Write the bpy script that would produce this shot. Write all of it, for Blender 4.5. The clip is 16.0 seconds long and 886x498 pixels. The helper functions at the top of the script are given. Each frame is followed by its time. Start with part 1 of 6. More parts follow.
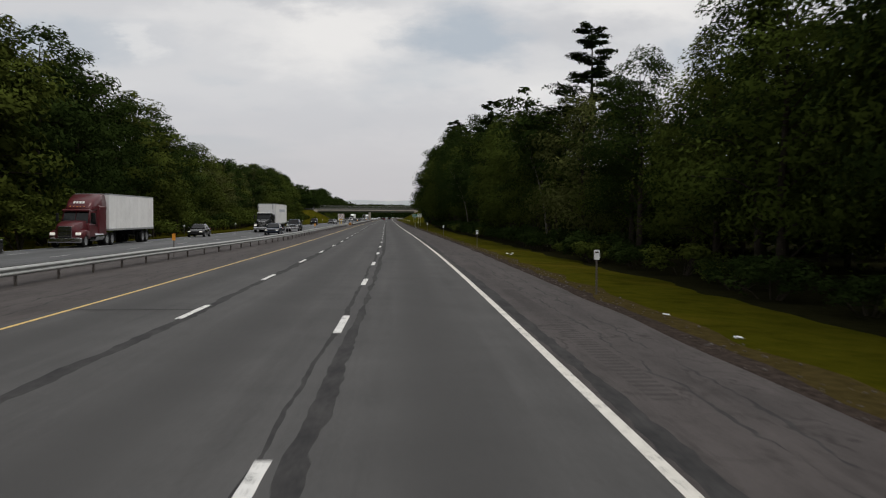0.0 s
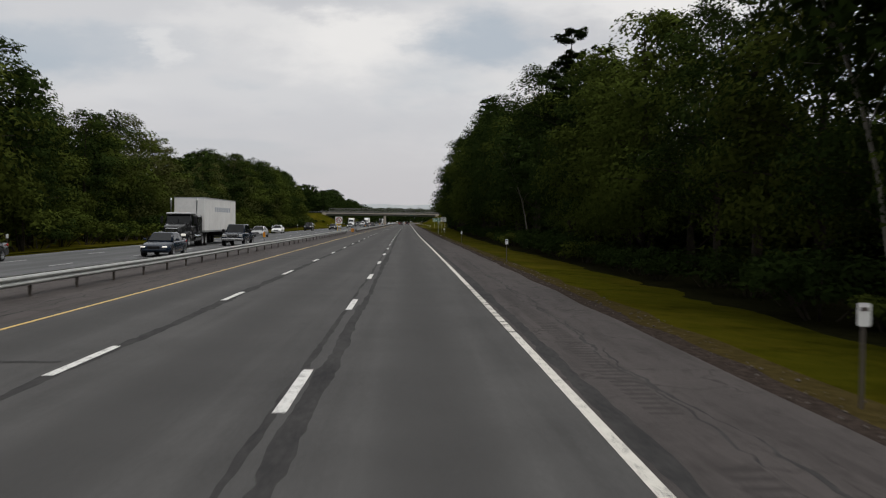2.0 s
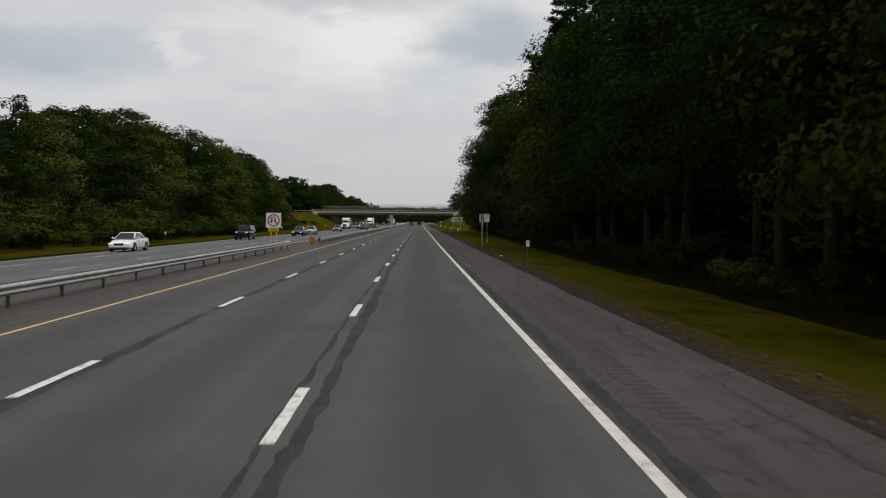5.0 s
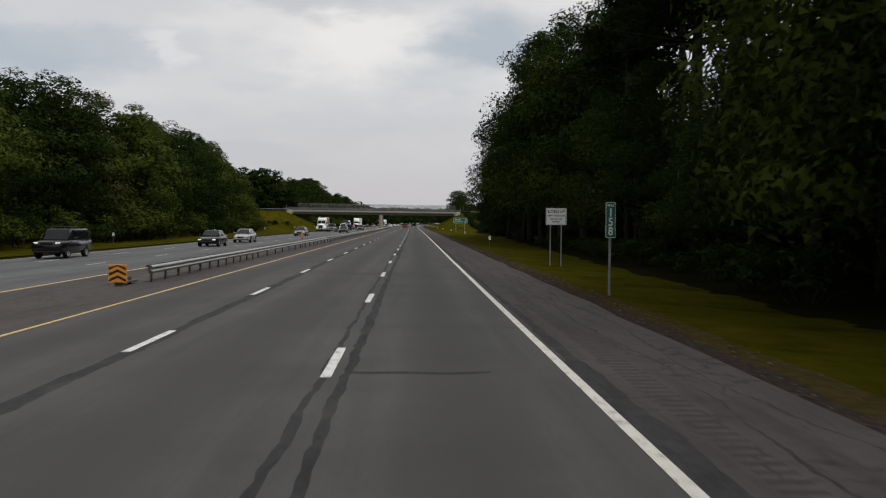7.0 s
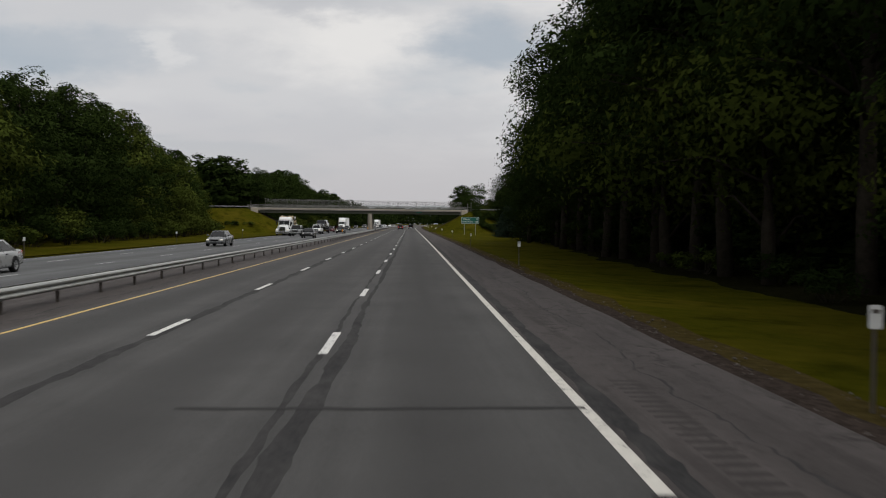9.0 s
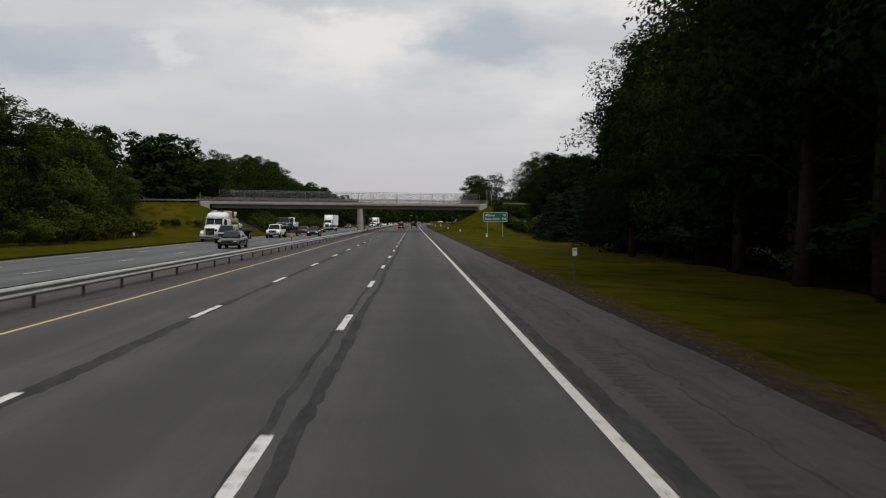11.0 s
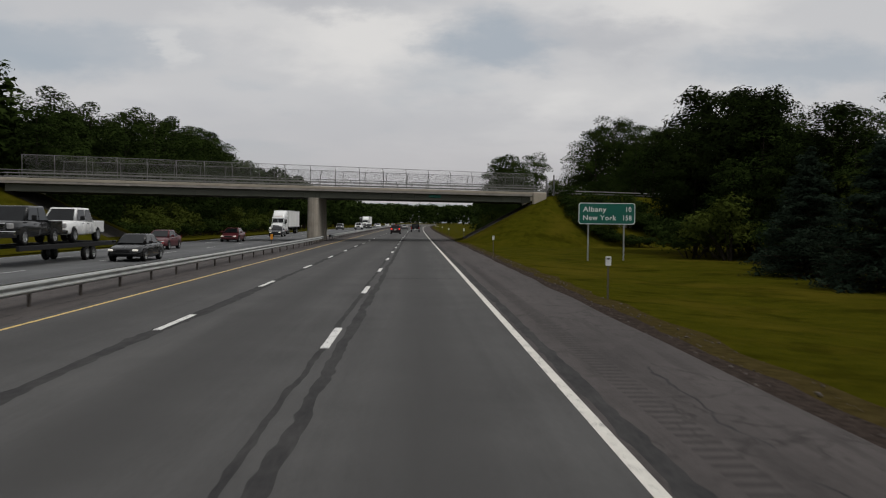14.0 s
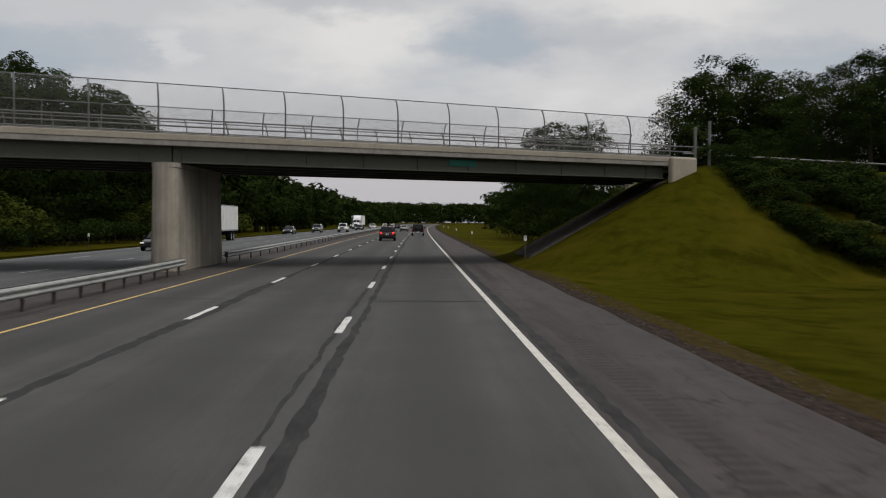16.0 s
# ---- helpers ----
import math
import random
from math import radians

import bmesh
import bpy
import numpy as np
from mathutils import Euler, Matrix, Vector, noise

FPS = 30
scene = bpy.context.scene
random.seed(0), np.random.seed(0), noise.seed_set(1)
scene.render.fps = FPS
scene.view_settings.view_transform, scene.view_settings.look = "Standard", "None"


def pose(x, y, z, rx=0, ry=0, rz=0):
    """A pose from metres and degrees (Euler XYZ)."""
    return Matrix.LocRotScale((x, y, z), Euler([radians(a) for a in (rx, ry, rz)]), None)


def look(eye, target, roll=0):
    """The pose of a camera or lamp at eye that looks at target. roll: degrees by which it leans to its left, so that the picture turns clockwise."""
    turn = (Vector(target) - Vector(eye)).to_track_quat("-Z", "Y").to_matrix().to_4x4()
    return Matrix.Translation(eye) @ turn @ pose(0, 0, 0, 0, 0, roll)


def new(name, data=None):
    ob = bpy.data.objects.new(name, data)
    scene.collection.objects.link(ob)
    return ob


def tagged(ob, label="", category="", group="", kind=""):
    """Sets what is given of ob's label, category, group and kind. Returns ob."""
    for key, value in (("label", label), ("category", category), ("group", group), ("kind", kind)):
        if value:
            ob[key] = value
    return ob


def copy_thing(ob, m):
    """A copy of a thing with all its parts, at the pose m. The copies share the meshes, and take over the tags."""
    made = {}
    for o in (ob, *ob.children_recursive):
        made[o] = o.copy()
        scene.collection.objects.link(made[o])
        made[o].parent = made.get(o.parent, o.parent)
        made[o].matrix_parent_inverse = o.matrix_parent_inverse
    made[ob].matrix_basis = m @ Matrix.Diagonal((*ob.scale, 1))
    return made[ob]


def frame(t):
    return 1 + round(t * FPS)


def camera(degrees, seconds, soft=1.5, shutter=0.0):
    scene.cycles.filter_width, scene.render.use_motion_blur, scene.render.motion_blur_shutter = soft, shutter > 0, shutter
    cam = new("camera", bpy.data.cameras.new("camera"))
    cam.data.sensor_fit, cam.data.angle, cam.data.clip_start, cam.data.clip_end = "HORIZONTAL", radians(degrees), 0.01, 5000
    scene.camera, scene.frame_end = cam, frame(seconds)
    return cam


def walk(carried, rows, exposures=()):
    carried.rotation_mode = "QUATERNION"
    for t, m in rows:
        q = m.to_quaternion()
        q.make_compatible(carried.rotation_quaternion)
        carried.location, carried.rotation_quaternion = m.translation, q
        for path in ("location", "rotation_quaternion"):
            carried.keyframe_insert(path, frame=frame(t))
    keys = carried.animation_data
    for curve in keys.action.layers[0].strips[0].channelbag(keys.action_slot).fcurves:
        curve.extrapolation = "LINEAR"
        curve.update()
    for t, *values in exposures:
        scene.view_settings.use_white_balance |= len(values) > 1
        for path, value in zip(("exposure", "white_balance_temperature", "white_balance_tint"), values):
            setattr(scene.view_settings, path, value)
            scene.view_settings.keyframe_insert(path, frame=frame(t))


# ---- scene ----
cam = camera(52.8, 16.0, soft=1.1, shutter=0.15)
EYE = 2.26
# seconds, place, heading, pitch and lean of the truck's camera
ROWS = [
    (0.0, -2.34, 2.18, -2.19, -2.05, -0.19),
    (0.5, -2.43, 16.96, -1.85, -1.71, -0.31),
    (1.0, -2.45, 30.87, -1.53, -1.61, -0.83),
    (1.5, -2.58, 44.87, -1.45, -1.70, -0.65),
    (2.0, -2.74, 57.80, -0.96, -1.76, -0.52),
    (2.5, -3.01, 71.77, -0.54, -1.66, -0.54),
    (3.0, -3.31, 86.68, -0.58, -1.61, -0.07),
    (3.5, -3.62, 99.64, -0.41, -1.60, 0.12),
    (4.0, -3.98, 114.69, -0.19, -1.63, 0.17),
    (6.5, -6.27, 187.07, -0.51, -1.90, -0.45),
    (7.0, -6.64, 201.50, -0.62, -1.67, -0.47),
    (7.5, -6.95, 216.13, -0.78, -1.85, -0.61),
    (8.0, -7.13, 230.41, -0.70, -1.62, -0.35),
    (8.5, -7.45, 245.54, -0.81, -1.67, -0.24),
    (9.0, -7.74, 260.05, -0.78, -1.64, -0.32),
    (11.5, -9.27, 332.94, -0.54, -1.79, -0.01),
    (12.0, -9.58, 348.23, -0.44, -1.69, -0.15),
    (12.5, -9.89, 362.83, -0.44, -1.44, 0.13),
    (13.0, -10.28, 377.19, -0.38, -1.76, -0.48),
    (13.5, -10.63, 391.68, -0.46, -1.90, -0.35),
    (14.0, -10.94, 405.83, -0.47, -1.72, -0.61),
    (14.5, -11.29, 420.35, -0.52, -1.58, -0.39),
    (15.0, -11.62, 434.88, -0.49, -1.61, -0.55),
    (15.5, -11.98, 449.01, -0.54, -1.83, -0.55),
    (16.0, -12.37, 464.59, -0.34, -1.75, -0.31),

]
walk(cam, [(t, pose(x, y, EYE, 90 + pitch, lean, yaw)) for t, x, y, yaw, pitch, lean in ROWS],
     [(t, e, 6640, 10) for t, e in ((0, 0.05), (4, 0.04), (7, 0.06), (8, 0.02), (9, -0.03), (11.5, -0.01), (12.5, -0.14), (14, -0.18), (15, -0.21), (16, -0.12))])

# ---- world and sun: a high overcast ----
world = bpy.data.worlds.new("overcast_sky")
scene.world = world
world.use_nodes = True
wt = world.node_tree
wt.nodes.clear()


def wnode(kind, **props):
    n = wt.nodes.new(kind)
    for k, v in props.items():
        n.inputs[k].default_value = v
    return n


def wmath(op, a, b):
    n = wt.nodes.new("ShaderNodeMath")
    n.operation = op
    for i, v in enumerate((a, b)):
        if isinstance(v, (int, float)):
            n.inputs[i].default_value = v
        else:
            wt.links.new(v, n.inputs[i])
    return n.outputs[0]


def wmix(fac, a, b):
    n = wt.nodes.new("ShaderNodeMix")
    n.data_type = "RGBA"
    for i, v in ((0, fac), (6, a), (7, b)):
        if isinstance(v, tuple):
            n.inputs[i].default_value = (*v, 1)
        elif isinstance(v, (int, float)):
            n.inputs[i].default_value = v
        else:
            wt.links.new(v, n.inputs[i])
    return n.outputs[2]


def wramp(fac, a, b):
    n = wt.nodes.new("ShaderNodeMapRange")
    n.interpolation_type = "SMOOTHSTEP"
    n.inputs[1].default_value, n.inputs[2].default_value = a, b
    wt.links.new(fac, n.inputs[0])
    return n.outputs[0]


SUN_EL, SUN_ROT = radians(63), radians(120)
sky = wt.nodes.new("ShaderNodeTexSky")
sky.sky_type, sky.sun_disc = "NISHITA", False
sky.sun_elevation, sky.sun_rotation = SUN_EL, SUN_ROT
way = wt.nodes.new("ShaderNodeTexCoord")
sep = wt.nodes.new("ShaderNodeSeparateXYZ")
wt.links.new(way.outputs["Generated"], sep.inputs[0])
up = wmath("MAXIMUM", sep.outputs[2], 0.0)
rise = wmath("ADD", up, 0.16)
flat = wt.nodes.new("ShaderNodeCombineXYZ")
wt.links.new(wmath("DIVIDE", sep.outputs[0], rise), flat.inputs[0])
wt.links.new(wmath("DIVIDE", sep.outputs[1], rise), flat.inputs[1])
def cloud_noise(scale, detail, rough, distort, move):
    n = wnode("ShaderNodeTexNoise", Scale=scale, Detail=detail, Roughness=rough, Distortion=distort)
    shift = wt.nodes.new("ShaderNodeVectorMath")
    shift.inputs[1].default_value = move
    wt.links.new(flat.outputs[0], shift.inputs[0])
    wt.links.new(shift.outputs[0], n.inputs["Vector"])
    return n.outputs[0]


broad = cloud_noise(0.6, 4.0, 0.5, 0.1, (3.7, 8.2, 0))
lumps = cloud_noise(1.25, 5.0, 0.52, 0.2, (1.3, 2.9, 0))
blend = wmath("ADD", wmath("MULTIPLY", broad, 0.55), wmath("MULTIPLY", lumps, 0.45))
skyc = wt.nodes.new("ShaderNodeVectorMath")
skyc.operation = "SCALE"
skyc.inputs[3].default_value = 0.07
wt.links.new(sky.outputs[0], skyc.inputs[0])
thin = wmix(0.75, skyc.outputs[0], (0.48, 0.54, 0.60))
grey = wmix(wramp(blend, 0.38, 0.47), thin, (0.60, 0.615, 0.645))
cloud = wmix(wramp(blend, 0.50, 0.62), grey, (0.84, 0.84, 0.84))
mixed = wmix(wramp(lumps, 0.56, 0.72), cloud, (0.55, 0.57, 0.615))
calm = wmix(0.45, mixed, (0.63, 0.64, 0.665))
haze = wmix(wramp(up, 0.01, 0.15), (0.53, 0.525, 0.55), calm)

# single clouds and thin bluish gaps over the highway: bearing and height as slopes, their half sizes, colour and weight
SKY_WHITE, SKY_BLUE, SKY_GREY = (0.83, 0.825, 0.82), (0.37, 0.44, 0.52), (0.47, 0.49, 0.535)
CLOUDS = [(-0.085, 0.205, 0.100, 0.055, SKY_WHITE, 0.75), (0.060, 0.200, 0.085, 0.036, SKY_BLUE, 0.75), (-0.46, 0.190, 0.20, 0.036, SKY_BLUE, 0.6),
          (-0.21, 0.222, 0.110, 0.026, SKY_WHITE, 0.3), (-0.300, 0.188, 0.026, 0.018, SKY_WHITE, 0.4), (-0.125, 0.245, 0.10, 0.022, SKY_GREY, 0.6),
          (-0.36, 0.238, 0.16, 0.022, SKY_GREY, 0.2), (0.285, 0.245, 0.11, 0.034, SKY_WHITE, 0.6), (0.42, 0.178, 0.16, 0.034, SKY_BLUE, 0.6),
          (0.195, 0.212, 0.10, 0.028, SKY_GREY, 0.55), (0.15, 0.150, 0.16, 0.026, SKY_WHITE, 0.25), (-0.05, 0.110, 0.30, 0.030, SKY_GREY, 0.25)]
ahead = wmath("MAXIMUM", sep.outputs[1], 0.02)
slope = wt.nodes.new("ShaderNodeCombineXYZ")
wt.links.new(wmath("DIVIDE", sep.outputs[0], ahead), slope.inputs[0])
wt.links.new(wmath("DIVIDE", sep.outputs[2], ahead), slope.inputs[1])


def wvec(op, a, b):
    n = wt.nodes.new("ShaderNodeVectorMath")
    n.operation = op
    for i, v in enumerate((a, b)):
        if isinstance(v, tuple):
            n.inputs[i].default_value = v
        else:
            wt.links.new(v, n.inputs[i])
    return n


warp = wnode("ShaderNodeTexNoise", Scale=11.0, Detail=5.0, Roughness=0.6)
wt.links.new(wvec("MULTIPLY", slope.outputs[0], (1.0, 2.2, 1.0)).outputs[0], warp.inputs["Vector"])
ragged = wvec("ADD", slope.outputs[0], wvec("MULTIPLY", wvec("SUBTRACT", warp.outputs["Color"], (0.5, 0.5, 0.5)).outputs[0], (0.16, 0.075, 0.0)).outputs[0])
top = haze
for u, v, ru, rv, tone, weight in CLOUDS:
    off = wvec("DIVIDE", wvec("SUBTRACT", ragged.outputs[0], (u, v, 0.0)).outputs[0], (ru, rv, 1.0))
    far = wvec("LENGTH", off.outputs[0], (0.0, 0.0, 0.0)).outputs["Value"]
    top = wmix(wmath("MULTIPLY", wmath("SUBTRACT", 1.0, wramp(far, 0.25, 1.25)), weight), top, tone)
bg = wt.nodes.new("ShaderNodeBackground")
wt.links.new(top, bg.inputs[0])
bg.inputs[1].default_value = 1.0
wout = wt.nodes.new("ShaderNodeOutputWorld")
wt.links.new(bg.outputs[0], wout.inputs[0])

sun = new("sun", bpy.data.lights.new("sun", "SUN"))
sun.data.energy, sun.data.angle, sun.data.color = 1.68, radians(34), (1, 0.97, 0.92)
sun.matrix_world = look((44, -25, 100), (0, 0, 0))


# ---- materials ----
class Mat:
    """A small builder round a Principled material."""

    def __init__(self, name, rough=0.7, metal=0.0):
        self.m = bpy.data.materials.new(name)
        self.m.use_nodes = True
        self.t = self.m.node_tree
        self.b = self.t.nodes["Principled BSDF"]
        self.b.inputs["Roughness"].default_value = rough
        self.b.inputs["Metallic"].default_value = metal

    def put(self, v, socket):
        if isinstance(v, tuple):
            socket.default_value = (*v, 1) if len(v) == 3 and len(socket.default_value) == 4 else v
        elif isinstance(v, (int, float)):
            socket.default_value = v
        else:
            self.t.links.new(v, socket)

    def coord(self, kind="Object", scale=(1, 1, 1)):
        c = self.t.nodes.new("ShaderNodeTexCoord")
        n = self.t.nodes.new("ShaderNodeMapping")
        n.inputs["Scale"].default_value = scale
        self.t.links.new(c.outputs[kind], n.inputs[0])
        return n.outputs[0]

    def noise(self, at, scale, detail=4, rough=0.6, distort=0.0):
        n = self.t.nodes.new("ShaderNodeTexNoise")
        n.inputs["Scale"].default_value, n.inputs["Detail"].default_value = scale, detail
        n.inputs["Roughness"].default_value, n.inputs["Distortion"].default_value = rough, distort
        self.t.links.new(at, n.inputs["Vector"])
        return n.outputs[0]

    def span(self, v, a, b, c=0.0, d=1.0):
        n = self.t.nodes.new("ShaderNodeMapRange")
        for i, q in enumerate((a, b, c, d)):
            n.inputs[i + 1].default_value = q
        self.t.links.new(v, n.inputs[0])
        return n.outputs[0]

    def mix(self, f, a, b, mode="MIX"):
        n = self.t.nodes.new("ShaderNodeMix")
        n.data_type, n.blend_type = "RGBA", mode
        self.put(f, n.inputs[0]), self.put(a, n.inputs[6]), self.put(b, n.inputs[7])
        return n.outputs[2]

    def math(self, op, a, b=0.0):
        n = self.t.nodes.new("ShaderNodeMath")
        n.operation = op
        self.put(a, n.inputs[0]), self.put(b, n.inputs[1])
        return n.outputs[0]

    def random(self, island=False):
        n = self.t.nodes.new("ShaderNodeNewGeometry" if island else "ShaderNodeObjectInfo")
        return n.outputs["Random Per Island" if island else "Random"]

    def bump(self, height, strength=0.3, distance=0.02):
        n = self.t.nodes.new("ShaderNodeBump")
        n.inputs["Strength"].default_value, n.inputs["Distance"].default_value = strength, distance
        self.t.links.new(height, n.inputs["Height"])
        self.t.links.new(n.outputs[0], self.b.inputs["Normal"])

    def base(self, v):
        self.put(v, self.b.inputs["Base Color"])
        return self

    def rough(self, v):
        self.put(v, self.b.inputs["Roughness"])
        return self


def plain(name, colour, rough=0.6, metal=0.0, vary=0.15, scale=6.0, bump=0.0):
    """Colour with a fine and a broad variation."""
    k = Mat(name, rough, metal)
    if 0.5 < rough <= 0.93 and not metal:
        k.b.inputs["Specular IOR Level"].default_value = 0.25
    if rough > 0.93:  # loose matt stuff has no gloss
        k.b.inputs["IOR"].default_value = 1.02
    at = k.coord()
    n = k.math("ADD", k.math("MULTIPLY", k.noise(at, scale), 0.6), k.math("MULTIPLY", k.noise(at, scale * 7), 0.4))
    dark = tuple(c * (1 - vary) for c in colour)
    light = tuple(min(1, c * (1 + vary)) for c in colour)
    k.base(k.mix(k.span(n, 0.3, 0.7), dark, light))
    k.rough(k.span(n, 0.2, 0.8, max(0.02, rough - 0.08), min(1, rough + 0.08)))
    if bump:
        k.bump(n, bump, 0.01)
    return k.m


def asphalt(name, tone, tint=(1, 1, 1), wheel=True, crack=0.0):
    k = Mat(name, 0.88)
    uv = k.coord("UV")
    stretch = k.coord("UV", (1.0, 0.035, 1))
    grain = k.noise(uv, 55, 5, 0.75)
    blotch = k.noise(uv, 0.35, 5, 0.6)
    streak = k.noise(stretch, 1.4, 5, 0.6)
    stone = k.noise(uv, 13, 4, 0.75)
    v = k.math("ADD", k.math("MULTIPLY", k.math("ADD", k.math("MULTIPLY", grain, 0.5), k.math("MULTIPLY", stone, 0.5)), 0.5), k.math("ADD", k.math("MULTIPLY", blotch, 0.3), k.math("MULTIPLY", streak, 0.4)))
    c = lambda q: tuple(tone * q * a for a in tint)
    col = k.mix(k.span(v, 0.43, 0.76), c(0.55), c(1.45))
    fleck = k.noise(uv, 9, 3, 0.7)
    col = k.mix(k.span(fleck, 0.6, 0.75, 0, 0.35), col, c(1.7))
    if wheel:  # oil-dark middle of each lane
        sepn = k.t.nodes.new("ShaderNodeSeparateXYZ")
        k.t.links.new(uv, sepn.inputs[0])
        lane = k.math("SINE", k.math("MULTIPLY", k.math("ADD", sepn.outputs[0], -0.915), 2 * math.pi / 3.66), 0)
        col = k.mix(k.math("MULTIPLY", k.span(lane, 0.1, 1.0), k.span(streak, 0.3, 0.7, 0.3, 0.8)), col, c(0.66))
    if crack:
        vor = k.t.nodes.new("ShaderNodeTexVoronoi")
        vor.feature = "DISTANCE_TO_EDGE"
        vor.inputs["Scale"].default_value = 0.55
        warp = k.t.nodes.new("ShaderNodeVectorMath")
        nz = k.t.nodes.new("ShaderNodeTexNoise")
        nz.inputs["Scale"].default_value = 1.6
        k.t.links.new(uv, nz.inputs["Vector"])
        k.t.links.new(uv, warp.inputs[0])
        k.t.links.new(nz.outputs["Color"], warp.inputs[1])
        k.t.links.new(warp.outputs[0], vor.inputs["Vector"])
        line = k.math("MULTIPLY", k.span(vor.outputs[0], 0.0, 0.022, 1, 0), k.span(blotch, 0.44, 0.54))
        worn = k.noise(k.coord("UV", (1.0, 0.4, 1)), 3.2, 5, 0.75)
        col = k.mix(k.span(worn, 0.54, 0.66, 0, 0.6), col, c(0.5))
        col = k.mix(k.span(worn, 0.30, 0.42, 0.45, 0), col, c(1.5))
        col = k.mix(k.math("MULTIPLY", line, crack), col, c(0.3))
        band = k.noise(k.coord("UV", (1.0, 0.09, 1)), 2.6, 4, 0.6)
        col = k.mix(k.span(band, 0.52, 0.66, 0, 0.55), col, c(0.55))
        scuff = k.noise(k.coord("UV", (0.5, 3.0, 1)), 2.2, 3, 0.6)
        col = k.mix(k.span(scuff, 0.58, 0.7, 0, 0.3), col, c(1.5))
    k.base(col)
    k.rough(k.span(v, 0.3, 0.8, 0.8, 0.97))
    k.b.inputs["Specular IOR Level"].default_value = 0.2
    k.bump(grain, 0.35, 0.008)
    return k.m


M_ROAD = asphalt("asphalt", 0.066, (1, 0.99, 0.985))
M_OPPO = asphalt("asphalt_pale", 0.105, (0.97, 1.0, 1.03))
M_SHOULDER = asphalt("asphalt_shoulder", 0.055, (1.10, 0.98, 0.96), False, 0.8)
M_SHOULDER2 = asphalt("asphalt_groove", 0.034, (1.08, 0.98, 0.96), False, 0.0)
M_MEDIAN = asphalt("asphalt_median", 0.058, (1.10, 0.98, 0.95), False, 0.6)
k = Mat("tar_seal", 0.9)
at_ = k.coord("UV", (1, 0.35, 1))
n_ = k.math("ADD", k.math("MULTIPLY", k.noise(at_, 2.2, 5, 0.65), 0.6), k.math("MULTIPLY", k.noise(at_, 14, 4, 0.7), 0.4))
k.base(k.mix(k.span(n_, 0.38, 0.62), (0.024, 0.024, 0.025), (0.052, 0.051, 0.051)))
k.b.inputs["Specular IOR Level"].default_value = 0.12
M_TAR = k.m


def worn_paint(name, colour, wear):
    k = Mat(name, 0.7)
    at = k.coord("Object")
    n = k.math("ADD", k.math("MULTIPLY", k.noise(at, 3.4, 6, 0.75), 0.6), k.math("MULTIPLY", k.noise(at, 24, 4, 0.7), 0.4))
    dirty = k.mix(k.span(n, 0.35, 0.6), tuple(c * 0.72 for c in colour), colour)
    k.base(k.mix(k.span(n, wear, wear + 0.05, 1, 0), dirty, (0.12, 0.12, 0.12)))
    return k.m


M_WHITE = worn_paint("road_paint_white", (0.66, 0.64, 0.59), 0.40)
M_DASH = worn_paint("lane_dash_white", (0.70, 0.70, 0.68), 0.415)
M_FADED = worn_paint("faded_dash_white", (0.42, 0.43, 0.43), 0.42)
M_YELLOW = worn_paint("road_paint_yellow", (0.66, 0.45, 0.14), 0.40)


def grass_mat(name, a, b, dry):
    k = Mat(name, 0.95)
    at = k.coord()
    broad, mid, tiny = k.noise(at, 0.12, 4), k.noise(at, 1.3, 5), k.noise(at, 26, 4, 0.7)
    n = k.math("ADD", k.math("MULTIPLY", mid, 0.5), k.math("MULTIPLY", tiny, 0.5))
    col = k.mix(k.span(n, 0.32, 0.68), a, b)
    col = k.mix(k.span(broad, 0.48, 0.72, 0, 0.6), col, dry)
    col = k.mix(k.span(k.noise(at, 0.4, 5, 0.65), 0.5, 0.66, 0, 0.6), col, tuple(q * 0.55 for q in a))
    k.base(col)
    k.b.inputs["IOR"].default_value = 1.02
    k.bump(n, 0.8, 0.08)
    return k.m


M_GRASS = grass_mat("grass", (0.025, 0.027, 0.002), (0.060, 0.056, 0.005), (0.090, 0.068, 0.009))
M_GRAVEL = plain("verge_gravel", (0.038, 0.030, 0.026), 0.95, 0, 0.75, 7, 0.8)
M_DRY = plain("dry_verge", (0.044, 0.034, 0.013), 0.95, 0, 0.5, 4, 0.5)


def leaf_mat(name, a, b, c, clear=0.25):
    k = Mat(name, 0.8)
    col = k.mix(k.span(k.random(True), 0, 1, 0.25, 0.75), a, b)
    col = k.mix(k.span(k.random(), 0.0, 1.0, 0.0, 0.75), col, c)
    at = k.coord("Object")
    patch = k.noise(at, 0.32, 3, 0.6)
    col = k.mix(k.span(patch, 0.50, 0.72, 0, 0.7), col, tuple(q * 1.35 for q in b))
    col = k.mix(k.span(patch, 0.32, 0.48, 0.5, 0), col, tuple(q * 0.7 for q in a))
    k.base(col)
    k.b.inputs["IOR"].default_value = 1.02
    tr = k.t.nodes.new("ShaderNodeBsdfTranslucent")
    k.t.links.new(col, tr.inputs[0])
    mx = k.t.nodes.new("ShaderNodeMixShader")
    mx.inputs[0].default_value = clear
    outn = k.t.nodes["Material Output"]
    k.t.links.new(k.b.outputs[0], mx.inputs[1])
    k.t.links.new(tr.outputs[0], mx.inputs[2])
    k.t.links.new(mx.outputs[0], outn.inputs[0])
    return k.m


